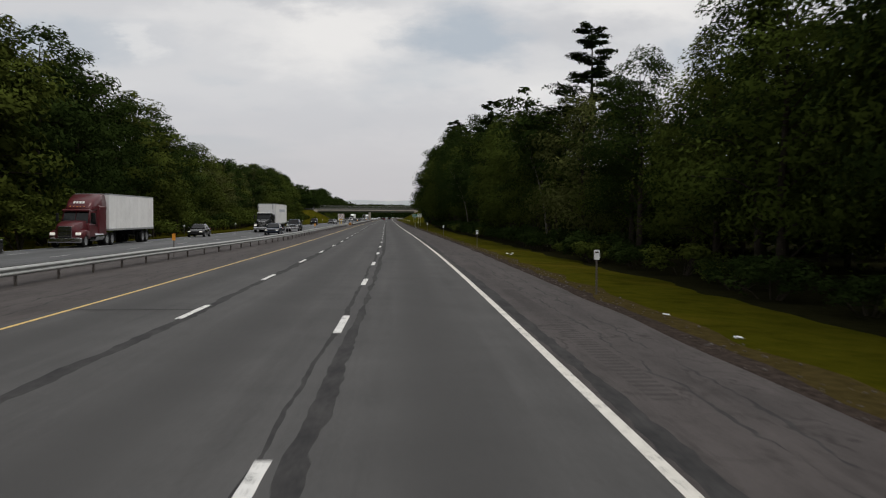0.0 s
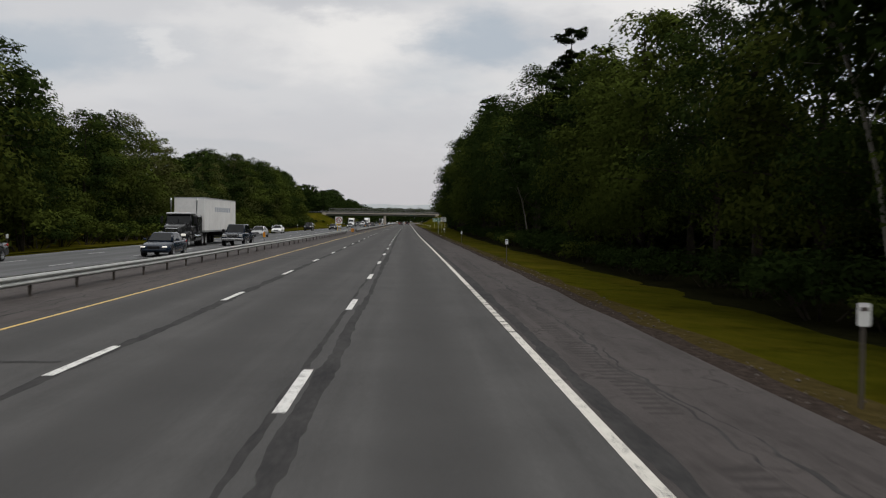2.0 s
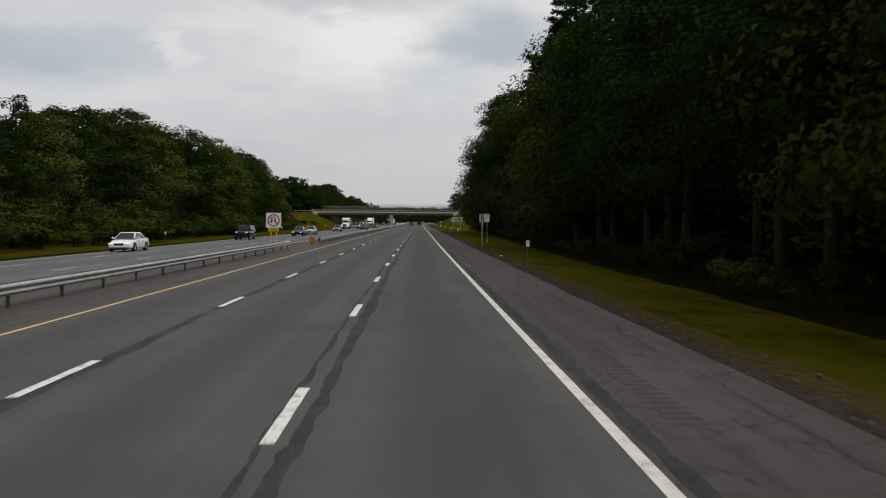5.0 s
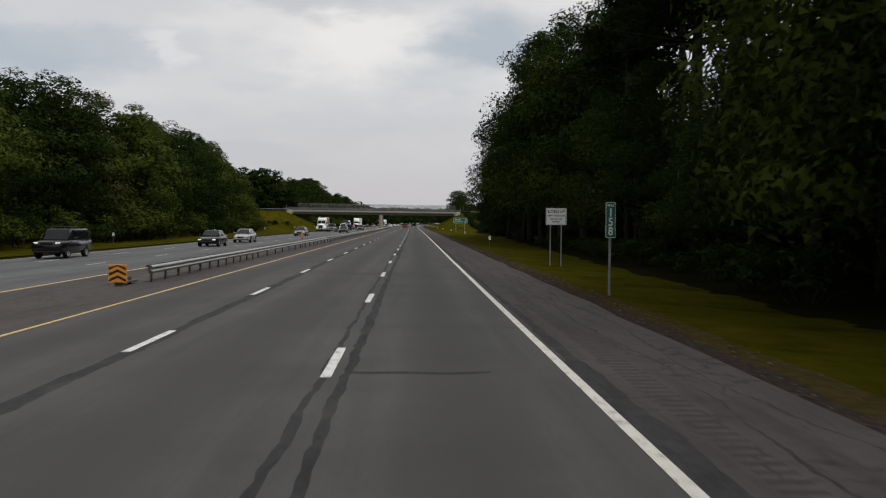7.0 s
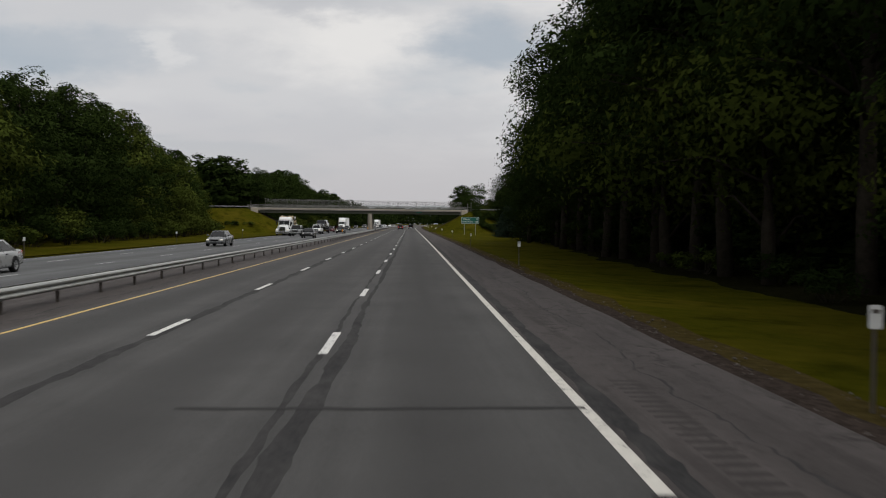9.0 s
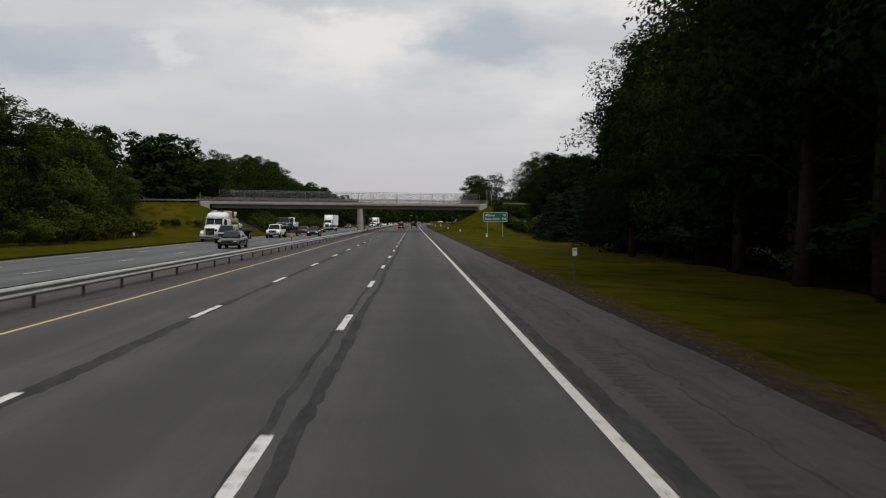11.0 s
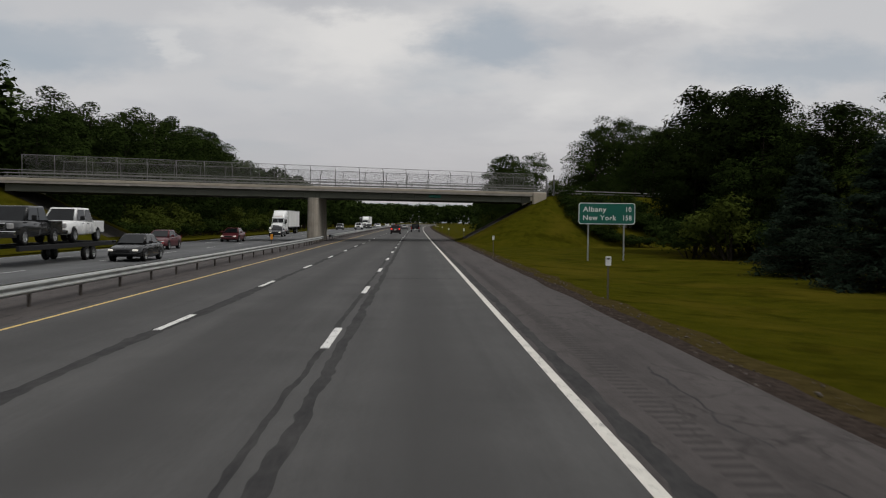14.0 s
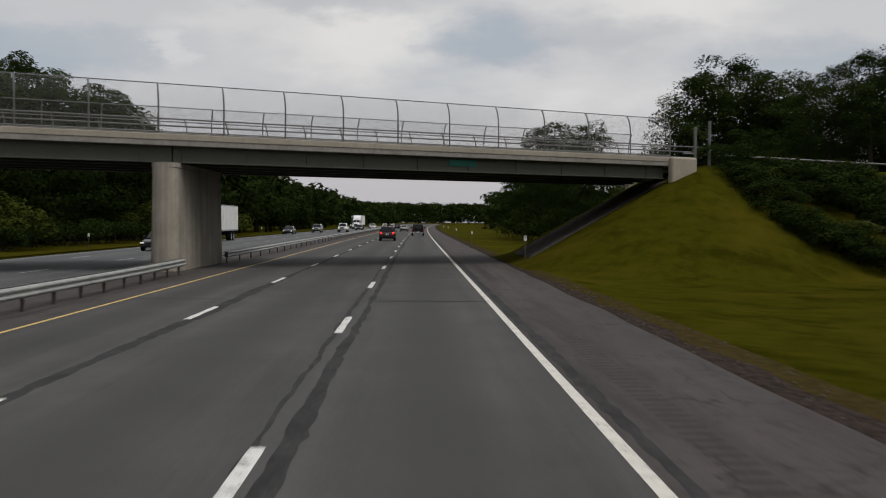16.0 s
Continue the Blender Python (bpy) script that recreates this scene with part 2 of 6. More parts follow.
M_LEAF = leaf_mat("leaves_dark", (0.012, 0.021, 0.005), (0.032, 0.049, 0.012), (0.019, 0.032, 0.008))
M_LEAF2 = leaf_mat("leaves_light", (0.030, 0.045, 0.008), (0.066, 0.088, 0.017), (0.056, 0.066, 0.013))
M_LEAF3 = leaf_mat("leaves_olive", (0.042, 0.052, 0.014), (0.092, 0.102, 0.032), (0.074, 0.076, 0.024))
M_NEEDLE = leaf_mat("needles", (0.0055, 0.0101, 0.0031), (0.0156, 0.0234, 0.0062), (0.0109, 0.0179, 0.0047))
M_BLUE = leaf_mat("needles_blue", (0.0125, 0.0218, 0.0140), (0.0265, 0.0390, 0.0257), (0.0172, 0.0281, 0.0187))
M_BARK = plain("bark", (0.034, 0.029, 0.023), 0.95, 0, 0.45, 5, 0.8)
M_BIRCH = plain("pale_bark", (0.13, 0.12, 0.10), 0.85, 0, 0.4, 3, 0.4)
# leaf litter with the trees' shade put into its near-black colour
M_LITTER_SHADE = plain("litter_with_tree_shade", (0.010, 0.010, 0.004), 1.0, 0, 0.6, 3, 0.8)
M_FENCE = plain("dull_fence_steel", (0.13, 0.13, 0.125), 0.6, 0.3, 0.25, 3.0)
M_STEEL = plain("galvanised_steel", (0.34, 0.35, 0.35), 0.5, 0.6, 0.2, 3.0)
M_RAIL = plain("weathered_rail", (0.36, 0.37, 0.36), 0.55, 0.35, 0.25, 1.5)
M_POST = plain("dark_rusty_post", (0.085, 0.072, 0.062), 0.8, 0.2, 0.3, 8)
M_CONC = plain("concrete", (0.34, 0.305, 0.25), 0.9, 0, 0.22, 0.9, 0.1)
k = Mat("weathered_pier_concrete", 0.92)
tall_ = k.noise(k.coord("Object", (1.3, 1.3, 0.12)), 1.0, 4, 0.55)
wide_ = k.noise(k.coord(), 0.8, 5, 0.6)
k.base(k.mix(k.span(tall_, 0.42, 0.7, 0, 0.8), k.mix(k.span(wide_, 0.35, 0.65), (0.27, 0.24, 0.20), (0.38, 0.345, 0.29)), (0.15, 0.13, 0.11)))
k.bump(k.noise(k.coord(), 30, 4), 0.15, 0.01)
M_PIER = k.m
# slope stone, its tone lowered to hold the deck's shade as well
M_STONE_SHADE = plain("shaded_slope_stone", (0.07, 0.065, 0.058), 0.95, 0, 0.5, 2.5, 0.8)
M_CONC2 = plain("stained_concrete", (0.27, 0.25, 0.23), 0.92, 0, 0.4, 0.7, 0.3)
M_GIRDER = plain("green_grey_girder", (0.068, 0.072, 0.054), 0.65, 0.1, 0.18, 0.8)
M_SIGNG = plain("sign_green", (0.0, 0.108, 0.078), 0.45, 0, 0.06, 2)
M_SIGNW = plain("sign_white", (0.72, 0.73, 0.72), 0.5, 0, 0.05, 2)
M_BLACK = plain("sign_black", (0.015, 0.015, 0.016), 0.5, 0, 0.1, 4)
M_ORANGE = plain("orange_plastic", (0.72, 0.28, 0.02), 0.5, 0, 0.1, 5)
M_SIGNY = plain("sign_yellow", (0.75, 0.48, 0.03), 0.5, 0, 0.08, 4)
M_RED = plain("sign_red", (0.26, 0.012, 0.02), 0.5, 0, 0.1, 4)

# ---- the highway's line: arc length s along the white edge line, l metres to its left ----
KNOTS = np.arange(-60, 1001, 80.0)
BENDS = np.array([5.76, 3.62, 0.75, -0.58, -0.32, 0.28, 0.18, -0.17, -0.51, -0.7, -0.81, -0.87, -0.91, -0.4]) * 1e-4
S_ = np.arange(-700, 4001, 2.0)
k_ = np.interp(S_, KNOTS, BENDS) * np.clip((1500 - S_) / 500, 0, 1) * np.clip((S_ + 260) / 200, 0, 1)
TH_ = np.concatenate([[0], np.cumsum(k_[1:] + k_[:-1])])
TH_ -= np.interp(0, S_, TH_)
mid_ = (TH_[1:] + TH_[:-1]) / 2
X_ = np.concatenate([[0], np.cumsum(-np.sin(mid_) * 2)])
Y_ = np.concatenate([[0], np.cumsum(np.cos(mid_) * 2)])
X_ -= np.interp(0, S_, X_)
Y_ -= np.interp(0, S_, Y_)


def heading(s):
    return float(np.interp(s, S_, TH_))


def spot(s, l, z=0.0):
    a = np.interp(s, S_, TH_)
    return Vector((float(np.interp(s, S_, X_) - np.cos(a) * l), float(np.interp(s, S_, Y_) - np.sin(a) * l), z))


def stand(s, l, z=0.0, turn=0.0):
    """Pose on the highway: its y along the way, turned by some degrees."""
    return Matrix.Translation(spot(s, l, z)) @ Matrix.Rotation(heading(s) + radians(turn), 4, "Z")


# ---- mesh helpers ----
def mesh_of(name, verts, faces, mat, smooth=False, uvs=None):
    me = bpy.data.meshes.new(name)
    me.from_pydata([tuple(v) for v in verts], [], [tuple(f) for f in faces])
    me.materials.append(mat)
    if uvs is not None:
        lay = me.uv_layers.new(name="road")
        idx = np.empty(len(me.loops), dtype=np.int32)
        me.loops.foreach_get("vertex_index", idx)
        lay.data.foreach_set("uv", np.asarray(uvs, dtype=np.float32)[idx].ravel())
    if smooth:
        me.polygons.foreach_set("use_smooth", [True] * len(me.polygons))
    me.update()
    return me


def part(name, bm, material, parent, label="", at=None, smooth=False):
    """Links a bmesh (or a mesh) as one object under a thing or a part."""
    if isinstance(bm, bpy.types.Mesh):
        me = bm
    else:
        me = bpy.data.meshes.new(name)
        bm.to_mesh(me)
        bm.free()
        me.materials.append(material)
        if smooth:
            me.polygons.foreach_set("use_smooth", [True] * len(me.polygons))
    ob = new(name, me)
    ob.parent = parent
    if at is not None:
        ob.matrix_basis = at
    if label:
        tagged(ob, label)
    return ob


def thing(name, m, label, category, group="", kind=""):
    ob = new(name)
    ob.empty_display_size = 0.3
    ob.matrix_basis = m
    return tagged(ob, label, category, group, kind)


def box(bm, size, at, bevel=0.0, turn=None, taper=1.0):
    """A bevelled block added to bm."""
    r = bmesh.ops.create_cube(bm, size=1)
    vs = r["verts"]
    for v in vs:
        if v.co.z > 0 and taper != 1.0:
            v.co.x *= taper
            v.co.y *= taper
        v.co = Vector((v.co.x * size[0], v.co.y * size[1], v.co.z * size[2]))
    if bevel:
        es = list({e for v in vs for e in v.link_edges})
        out = bmesh.ops.bevel(bm, geom=es, offset=bevel, segments=2, affect="EDGES", profile=0.5)
        vs = list({v for f in out["faces"] for v in f.verts} | {v for v in vs if v.is_valid})
    m = Matrix.Translation(at) @ (turn if turn is not None else Matrix())
    for v in vs:
        v.co = m @ v.co
    return vs


def boxed(size, at, bevel=0.0, turn=None, taper=1.0):
    bm = bmesh.new()
    box(bm, size, at, bevel, turn, taper)
    return bm


def tube(bm, pts, radii, sides=8, cap=True):
    """A tapered tube along points."""
    rings = []
    for i, p in enumerate(pts):
        p = Vector(p)
        d = (Vector(pts[min(i + 1, len(pts) - 1)]) - Vector(pts[max(i - 1, 0)])).normalized()
        side = d.cross(Vector((0, 0, 1)))
        side = side.normalized() if side.length > 1e-3 else Vector((1, 0, 0))
        other = d.cross(side)
        r = float(radii[i] if hasattr(radii, "__len__") else radii)
        rings.append([bm.verts.new(p + r * (math.cos(a) * side + math.sin(a) * other)) for a in (2 * math.pi * j / sides for j in range(sides))])
    for a, b in zip(rings, rings[1:]):
        for j in range(sides):
            bm.faces.new((a[j], a[(j + 1) % sides], b[(j + 1) % sides], b[j]))
    if cap:
        bm.faces.new(rings[0][::-1])
        bm.faces.new(rings[-1])


def tubed(pts, radii, sides=8):
    bm = bmesh.new()
    tube(bm, pts, radii, sides)
    return bm


def ribbon(name, left, right, s0, s1, z, mat, step=4.0, drop=0.0):
    """A sheet along the highway between two offsets; offsets may be functions of s."""
    n = max(2, int((s1 - s0) / step) + 1)
    ss = np.linspace(s0, s1, n)
    lv = [left(s) if callable(left) else left for s in ss]
    rv = [right(s) if callable(right) else right for s in ss]
    verts, uvs, faces = [], [], []
    for s, a, b in zip(ss, lv, rv):
        verts += [spot(s, a, z), spot(s, b, z - drop)]
        uvs += [(a, s), (b, s)]
    for i in range(n - 1):
        faces.append((2 * i, 2 * i + 1, 2 * i + 3, 2 * i + 2))
    return mesh_of(name, verts, faces, mat, uvs=uvs)


# ---- bridge frame, needed by the ground ----
BR_AT = spot(504.2, 12.8)
BR = Matrix.Translation(BR_AT) @ Matrix.Rotation(radians(25.8), 4, "Z") @ Matrix.Translation((0, 0.5, 0))
BR_INV = BR.inverted()
A_RIGHT, A_LEFT, B_NEAR, B_FAR = 28.3, -31.3, 0.0, 9.6
DECK_TOP = 6.0
SKEW = math.tan(radians(25.8) - heading(505))  # the ends of the deck run along the highway


def fill_height(x, y):
    """Height of the grassed approach fills of the overpass."""
    w = Vector((x, y, 0))
    p = BR_INV @ w
    h = heading(505)
    l = -(w - spot(505, 0)).dot(Vector((math.cos(h), math.sin(h), 0)))
    best = -1.0
    for front in (max(0.0, l + 14.9), max(0.0, 43.4 - l)):
        back = max(0.0, B_NEAR + 0.5 - p.y, p.y - B_FAR + 0.5) / 1.9
        out = max(0.0, -14.9 - l, l - 43.4)
        level = DECK_TOP - 0.15 - max(0.0, out - 40) * 0.025
        best = max(best, level - math.hypot(front / 1.92, back))
    return best


def ground_z(s, l):
    base = -0.07
    if l < -3.3:
        base -= 0.35 * min(1, (-3.3 - l) / 6)
    if l > 24:
        base -= 0.11 + 0.3 * min(1, max(0, l - 28.6) / 5)
    base += 0.12 * noise.noise(Vector((s * 0.08, l * 0.11, 0))) * min(1, max(0, (abs(l - 12.5) - 16.5) / 4))
    if 440 < s < 580:
        p = spot(s, l)
        base = max(base, fill_height(p.x, p.y))
    return base


# ---- ground: one sheet to the horizon ----
def grow(a, b, first, rate):
    out, v, d = [], a, first
    while v < b:
        out.append(v)
        v += d
        d *= rate
    return out + [b]


near_s = list(np.arange(-60, 440, 6.0)) + list(np.arange(440, 582, 1.5)) + grow(582, 3900, 4, 1.06)
far_s = [-v for v in grow(64, 640, 10, 1.3)][::-1]
ss_ = far_s + near_s
ll_ = [-v for v in grow(60, 2600, 6, 1.25)][::-1] + list(np.arange(-58, -2.9, 1.25)) + list(np.arange(-2.6, 29, 4.5)) + list(np.arange(28.4, 84, 1.5)) + grow(86, 2600, 6, 1.25)
gv = [spot(s, l, ground_z(s, l) - (0.1 if -2.8 < l < 28.3 else 0)) for s in ss_ for l in ll_]
nl = len(ll_)
gf = [(i * nl + j, i * nl + j + 1, (i + 1) * nl + j + 1, (i + 1) * nl + j) for i in range(len(ss_) - 1) for j in range(nl - 1)]
ground = new("ground", mesh_of("ground", gv, [f[::-1] for f in gf], M_GRASS, True))
tagged(ground, "mown dull green roadside grass with dry patches", "ground", kind="structure")

# ---- roads ----
S0, S1 = -60, 1340
road = new("road", ribbon("road", 10.62, 0.0, S0, S1, 0.0, M_ROAD))
tagged(road, "three-lane dark grey asphalt carriageway with tar-sealed joints", "road", kind="structure")
shoulder = new("pavement", ribbon("pavement", 0.0, lambda s: -2.72 + 0.14 * noise.noise(Vector((s * 0.2, 0, 3))), S0, S1, 0.0, M_SHOULDER, 1.5))
tagged(shoulder, "cracked brownish grey asphalt hard shoulder", "shoulder", kind="structure")
FALL = 0.12


def oncoming(s, l):
    """Pose of a vehicle in the oncoming lanes, the outer of which falls away a little."""
    return stand(s, l, -FALL / 4.2 * max(0.0, l - SPREAD(s) - 22.4), 180)


SPREAD = lambda s: float(np.interp(s, [45, 105], [2.9, 0.0]))  # the carriageways draw together
median = new("pavement", ribbon("median", lambda s: 15.0 + SPREAD(s), 10.62, S0, S1, 0.0, M_MEDIAN))
tagged(median, "paved grey asphalt median between the carriageways", "median", kind="structure")
opposite = new("road", ribbon("road_opposite", lambda s: 22.4 + SPREAD(s), lambda s: 15.0 + SPREAD(s), S0, S1, 0.0, M_OPPO))
tagged(opposite, "pale grey asphalt carriageway for oncoming traffic", "road", kind="structure")
outer = new("road", ribbon("road_opposite_outer", lambda s: 26.6 + SPREAD(s) + 0.12 * noise.noise(Vector((s * 0.2, 0, 8))), lambda s: 22.4 + SPREAD(s), S0, S1, -FALL, M_OPPO, 3.0, -FALL))
tagged(outer, "outer lane of the oncoming carriageway, falling towards the grass", "road", kind="structure")
verge = new("ground", ribbon("verge", lambda s: -2.45, lambda s: -3.3 + 0.3 * noise.noise(Vector((s * 0.35, 5, 0))) + 0.15 * noise.noise(Vector((s * 1.7, 6, 0))), S0, S1, -0.012, M_GRAVEL, 1.0, 0.04))
tagged(verge, "crumbling dark gravel strip beside the shoulder", "verge", kind="structure")
verge = new("ground", ribbon("dry_strip", lambda s: -3.0, lambda s: -4.05 + 0.4 * noise.noise(Vector((s * 0.3, 9, 0))), S0, S1, -0.048, M_DRY, 1.0, 0.035))
tagged(verge, "strip of dry brown grass beside the gravel", "verge", kind="structure")

EDGE = lambda s: float(np.interp(s, [0, 160, 220, 260, 290, 335, 375], [-7.7, -7.6, -8.9, -9.8, -11.0, -12.5, -15.0]))
# litter sheet whose dark colour paints the trees' shade out to EDGE
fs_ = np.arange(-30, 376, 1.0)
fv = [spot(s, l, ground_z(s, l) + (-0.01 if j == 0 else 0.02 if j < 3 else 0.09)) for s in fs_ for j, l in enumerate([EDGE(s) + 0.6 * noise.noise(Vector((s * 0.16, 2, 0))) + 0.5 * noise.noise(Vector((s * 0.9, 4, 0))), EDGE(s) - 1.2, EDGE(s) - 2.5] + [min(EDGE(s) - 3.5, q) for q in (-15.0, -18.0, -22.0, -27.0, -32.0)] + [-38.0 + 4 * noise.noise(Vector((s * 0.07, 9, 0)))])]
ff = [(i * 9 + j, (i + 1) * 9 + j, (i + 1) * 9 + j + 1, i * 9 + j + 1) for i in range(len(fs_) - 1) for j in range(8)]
floor = new("ground", mesh_of("forest_floor", fv, [f[::-1] for f in ff], M_LITTER_SHADE, True))
tagged(floor, "leaf litter under the roadside trees, coloured near black for their shade", "forest floor", kind="structure")

part("edge_line", ribbon("edge_line", 0.085, -0.07, S0, S1, 0.004, M_WHITE, 3), None, road, "solid white edge line, worn in places")
part("edge_line", ribbon("edge_line", 10.41, 10.305, S0, S1, 0.004, M_YELLOW, 3), None, road, "solid yellow edge line beside the median")
part("edge_line", ribbon("edge_line", lambda s: 15.22 + SPREAD(s), lambda s: 15.09 + SPREAD(s), S0, S1, 0.004, M_YELLOW, 3), None, opposite, "solid yellow edge line")
part("edge_line", ribbon("edge_line", lambda s: 25.85 + SPREAD(s), lambda s: 25.72 + SPREAD(s), S0, S1, 0.006 - FALL * 0.82, M_FADED, 3, -0.004), None, outer, "solid white edge line")


def dash_mesh(width, mat=M_DASH):
    rng = random.Random(3)
    out = []
    for k in range(4):
        bm = bmesh.new()
        n = 10
        rows = []
        for i in range(n + 1):
            y = 3.05 * i / n
            w = width / 2 * (1 + rng.uniform(-0.06, 0.06))
            rows.append([bm.verts.new((x, y, z)) for x, z in ((-w, 0), (-w + 0.01, 0.004), (w - 0.01, 0.004), (w, 0))])
        for a, b in zip(rows, rows[1:]):
            for j in range(3):
                bm.faces.new((a[j], a[j + 1], b[j + 1], b[j]))
        me = bpy.data.meshes.new("lane_dash")
        bm.to_mesh(me)
        bm.free()
        me.materials.append(mat)
        out.append(me)
    return out


DASHES = dash_mesh(0.16)
FADED = dash_mesh(0.12, M_FADED)
for l, phase, owner in ((3.66, 7.35, road), (7.32, 9.82, road), (18.8, 3.0, opposite), (22.45, 6.0, opposite)):
    for k in range(-5, 62):
        part("lane_dash", (FADED if owner is opposite else DASHES)[k % 4], None, owner, at=stand(phase + 12.19 * k, l + (SPREAD(phase + 12.19 * k) if owner is opposite else 0), 0.002))


# tar-sealed joints: wandering dark bands along and across the lanes
def seal(l, width, s0, s1, seed, z=0.003, sway=1.0):
    f = lambda s, q: sway * (noise.noise(Vector((s * 0.11, q, seed))) * 0.13 + noise.noise(Vector((s * 0.6, q, seed + 3))) * 0.07 + noise.noise(Vector((s * 2.1, q, seed + 5))) * 0.05)
    w = lambda s: max(0.008, width * (0.8 + 0.7 * noise.noise(Vector((s * 0.05, 7, seed))) + 0.5 * noise.noise(Vector((s * 0.5, 2, seed))) + 0.4 * noise.noise(Vector((s * 2.3, 2, seed)))))
    return ribbon("tar_seal", lambda s: l + f(s, 0) + w(s) / 2 + 0.03 * noise.noise(Vector((s * 5.3, 1, seed))), lambda s: l + f(s, 0) - w(s) / 2 + 0.03 * noise.noise(Vector((s * 5.3, 4, seed))), s0, s1, z, M_TAR, 0.33)


def crack(l, s0, s1, seed):
    """A thin jagged crack that comes and goes."""
    f = lambda s: l + 0.35 * noise.noise(Vector((s * 0.16, 0, seed))) + 0.16 * noise.noise(Vector((s * 0.9, 1, seed))) + 0.09 * noise.noise(Vector((s * 3.7, 2, seed)))
    w = lambda s: max(0.002, 0.018 + 0.045 * noise.noise(Vector((s * 0.45, 3, seed))) + 0.03 * noise.noise(Vector((s * 4.1, 4, seed))))
    return ribbon("crack", lambda s: f(s) + w(s), lambda s: f(s) - w(s), s0, s1, 0.0018, M_TAR, 0.2)


for l, width, seed, z in ((3.36, 0.24, 1, 0.0015), (3.72, 0.12, 5, 0.0022), (7.24, 0.34, 9, 0.0015)):
    part("tar_seal", seal(l, width, S0, 620, seed, z, 0.75), None, road, "dark tar band along the joint")
part("tar_seal", seal(-0.27, 0.30, S0, 620, 13, 0.0015, 0.3), None, shoulder, "dark tar band along the joint")
for l, s0, s1, seed in ((-1.35, 0, 130, 31), (-1.9, 10, 60, 33), (-1.25, 60, 110, 35), (-2.1, 150, 240, 37), (-1.5, 195, 330, 39), (-1.6, 330, 420, 41)):
    part("crack", crack(l, s0, s1, seed), None, shoulder, "jagged dark crack along the shoulder")
for l, s0, s1, seed in ((11.5, -10, 120, 51), (12.2, 0, 60, 53), (11.9, 60, 215, 55), (11.2, 225, 330, 57), (11.4, 340, 500, 59)):
    part("crack", crack(l, s0, s1, seed), None, median, "jagged dark crack along the median")
# rumble grooves in the shoulder
gv, gf = [], []
for i in range(1900):
    s = -40 + 0.3 * i
    n = len(gv)
    w = 0.055 + 0.03 * noise.noise(Vector((s * 3.1, 0, 0)))
    gv += [spot(s - w, -0.72, -0.004), spot(s + w, -0.72, -0.004), spot(s + w, -1.14, -0.006), spot(s - w, -1.14, -0.006)]
    gf.append((n, n + 3, n + 2, n + 1))
    if noise.noise(Vector((s * 0.07, 3, 3))) < -0.12:
        gf.pop()
part("rumble_groove", mesh_of("rumble_groove", [v + Vector((0, 0, 0.0065)) for v in gv], gf, M_SHOULDER2), None, shoulder, "row of worn rumble grooves")
rng = random.Random(8)
for s, l0, l1 in ((24, 7.4, 10.3), (72, 7.6, 10.3), (110.5, 7.7, 10.2), (113.5, 7.0, 10.0), (133.3, 3.8, 7.0), (215, 1.2, 3.3), (271, 0.0, 5.0), (441.5, 0.0, 3.9), (490.0, 0.0, 3.4), (490.6, 7.6, 10.1), (241.2, -0.5, 5.5), (239.6, -0.7, 3.4), (240.4, 3.4, 5.2), (133.4, -0.4, 0.9), *((76 + 0.95 * q + 0.4 * rng.random(), -0.12, 0.14) for q in range(15)), *((104 + 1.75 * q + 1.3 * rng.random(), -0.12, 0.14) for q in range(11)), *((255 + 3.1 * q, -0.12, 0.14) for q in range(5)), (370, -0.2, 0.2), (387, -0.12, 0.14)):
    n = 16
    vs, fs = [], []
    for i in range(n + 1):
        l = l0 + (l1 - l0) * i / n
        c = s + 0.10 * noise.noise(Vector((l * 1.3, s, 0)))
        w = 0.075 + 0.05 * noise.noise(Vector((l * 2.1, s, 4))) + (0.28 * math.sin(math.pi * i / n) if s == 360 else 0)
        vs += [spot(c - w, l, 0.0062), spot(c + w, l, 0.0062)]
    fs = [(2 * i, 2 * i + 1, 2 * i + 3, 2 * i + 2) for i in range(n)]
    part("tar_seal", mesh_of("tar_seal", vs, fs, M_TAR), None, road, "dark tar line across the lane")

# a spilt tar patch in the lane
vs, fs, n = [], [], 40
for i in range(n + 1):
    q = i / n
    l = 3.75 - 2.35 * q
    w = (0.12 + 0.6 * math.sin(math.pi * min(1, q * 1.15)) ** 0.6) * (1 + 0.5 * noise.noise(Vector((q * 9, 2, 1))))
    vs += [spot(359.2 - 0.5 * w + 0.12 * noise.noise(Vector((q * 14, 0, 7))), l, 0.0064), spot(359.2 + 0.7 * w + 0.12 * noise.noise(Vector((q * 14, 5, 7))), l, 0.0064)]
fs = [(2 * i, 2 * i + 1, 2 * i + 3, 2 * i + 2) for i in range(n)]
part("tar_patch", mesh_of("tar_patch", vs, fs, plain("fresh_tar", (0.016, 0.016, 0.017), 0.7, 0, 0.5, 5)), None, road, "ragged dark tar patch")

# ---- median guardrails ----
def rail_lat(s):
    return float(np.interp(s, [-60, 30, 45, 60, 75, 96, 115, 150, 226, 227, 300, 390, 495, 503, 506, 560, 1000], [15.0, 14.8, 14.5, 13.7, 13.2, 12.8, 12.9, 12.75, 12.5, 11.95, 12.05, 11.95, 11.7, 11.95, 12.0, 12.2, 12.4]))


W_FACE = [(0.0, 0.585), (0.045, 0.565), (0.078, 0.525), (0.078, 0.500), (0.035, 0.455), (0.012, 0.435), (0.035, 0.415), (0.078, 0.370), (0.078, 0.345), (0.045, 0.305), (0.0, 0.285)]


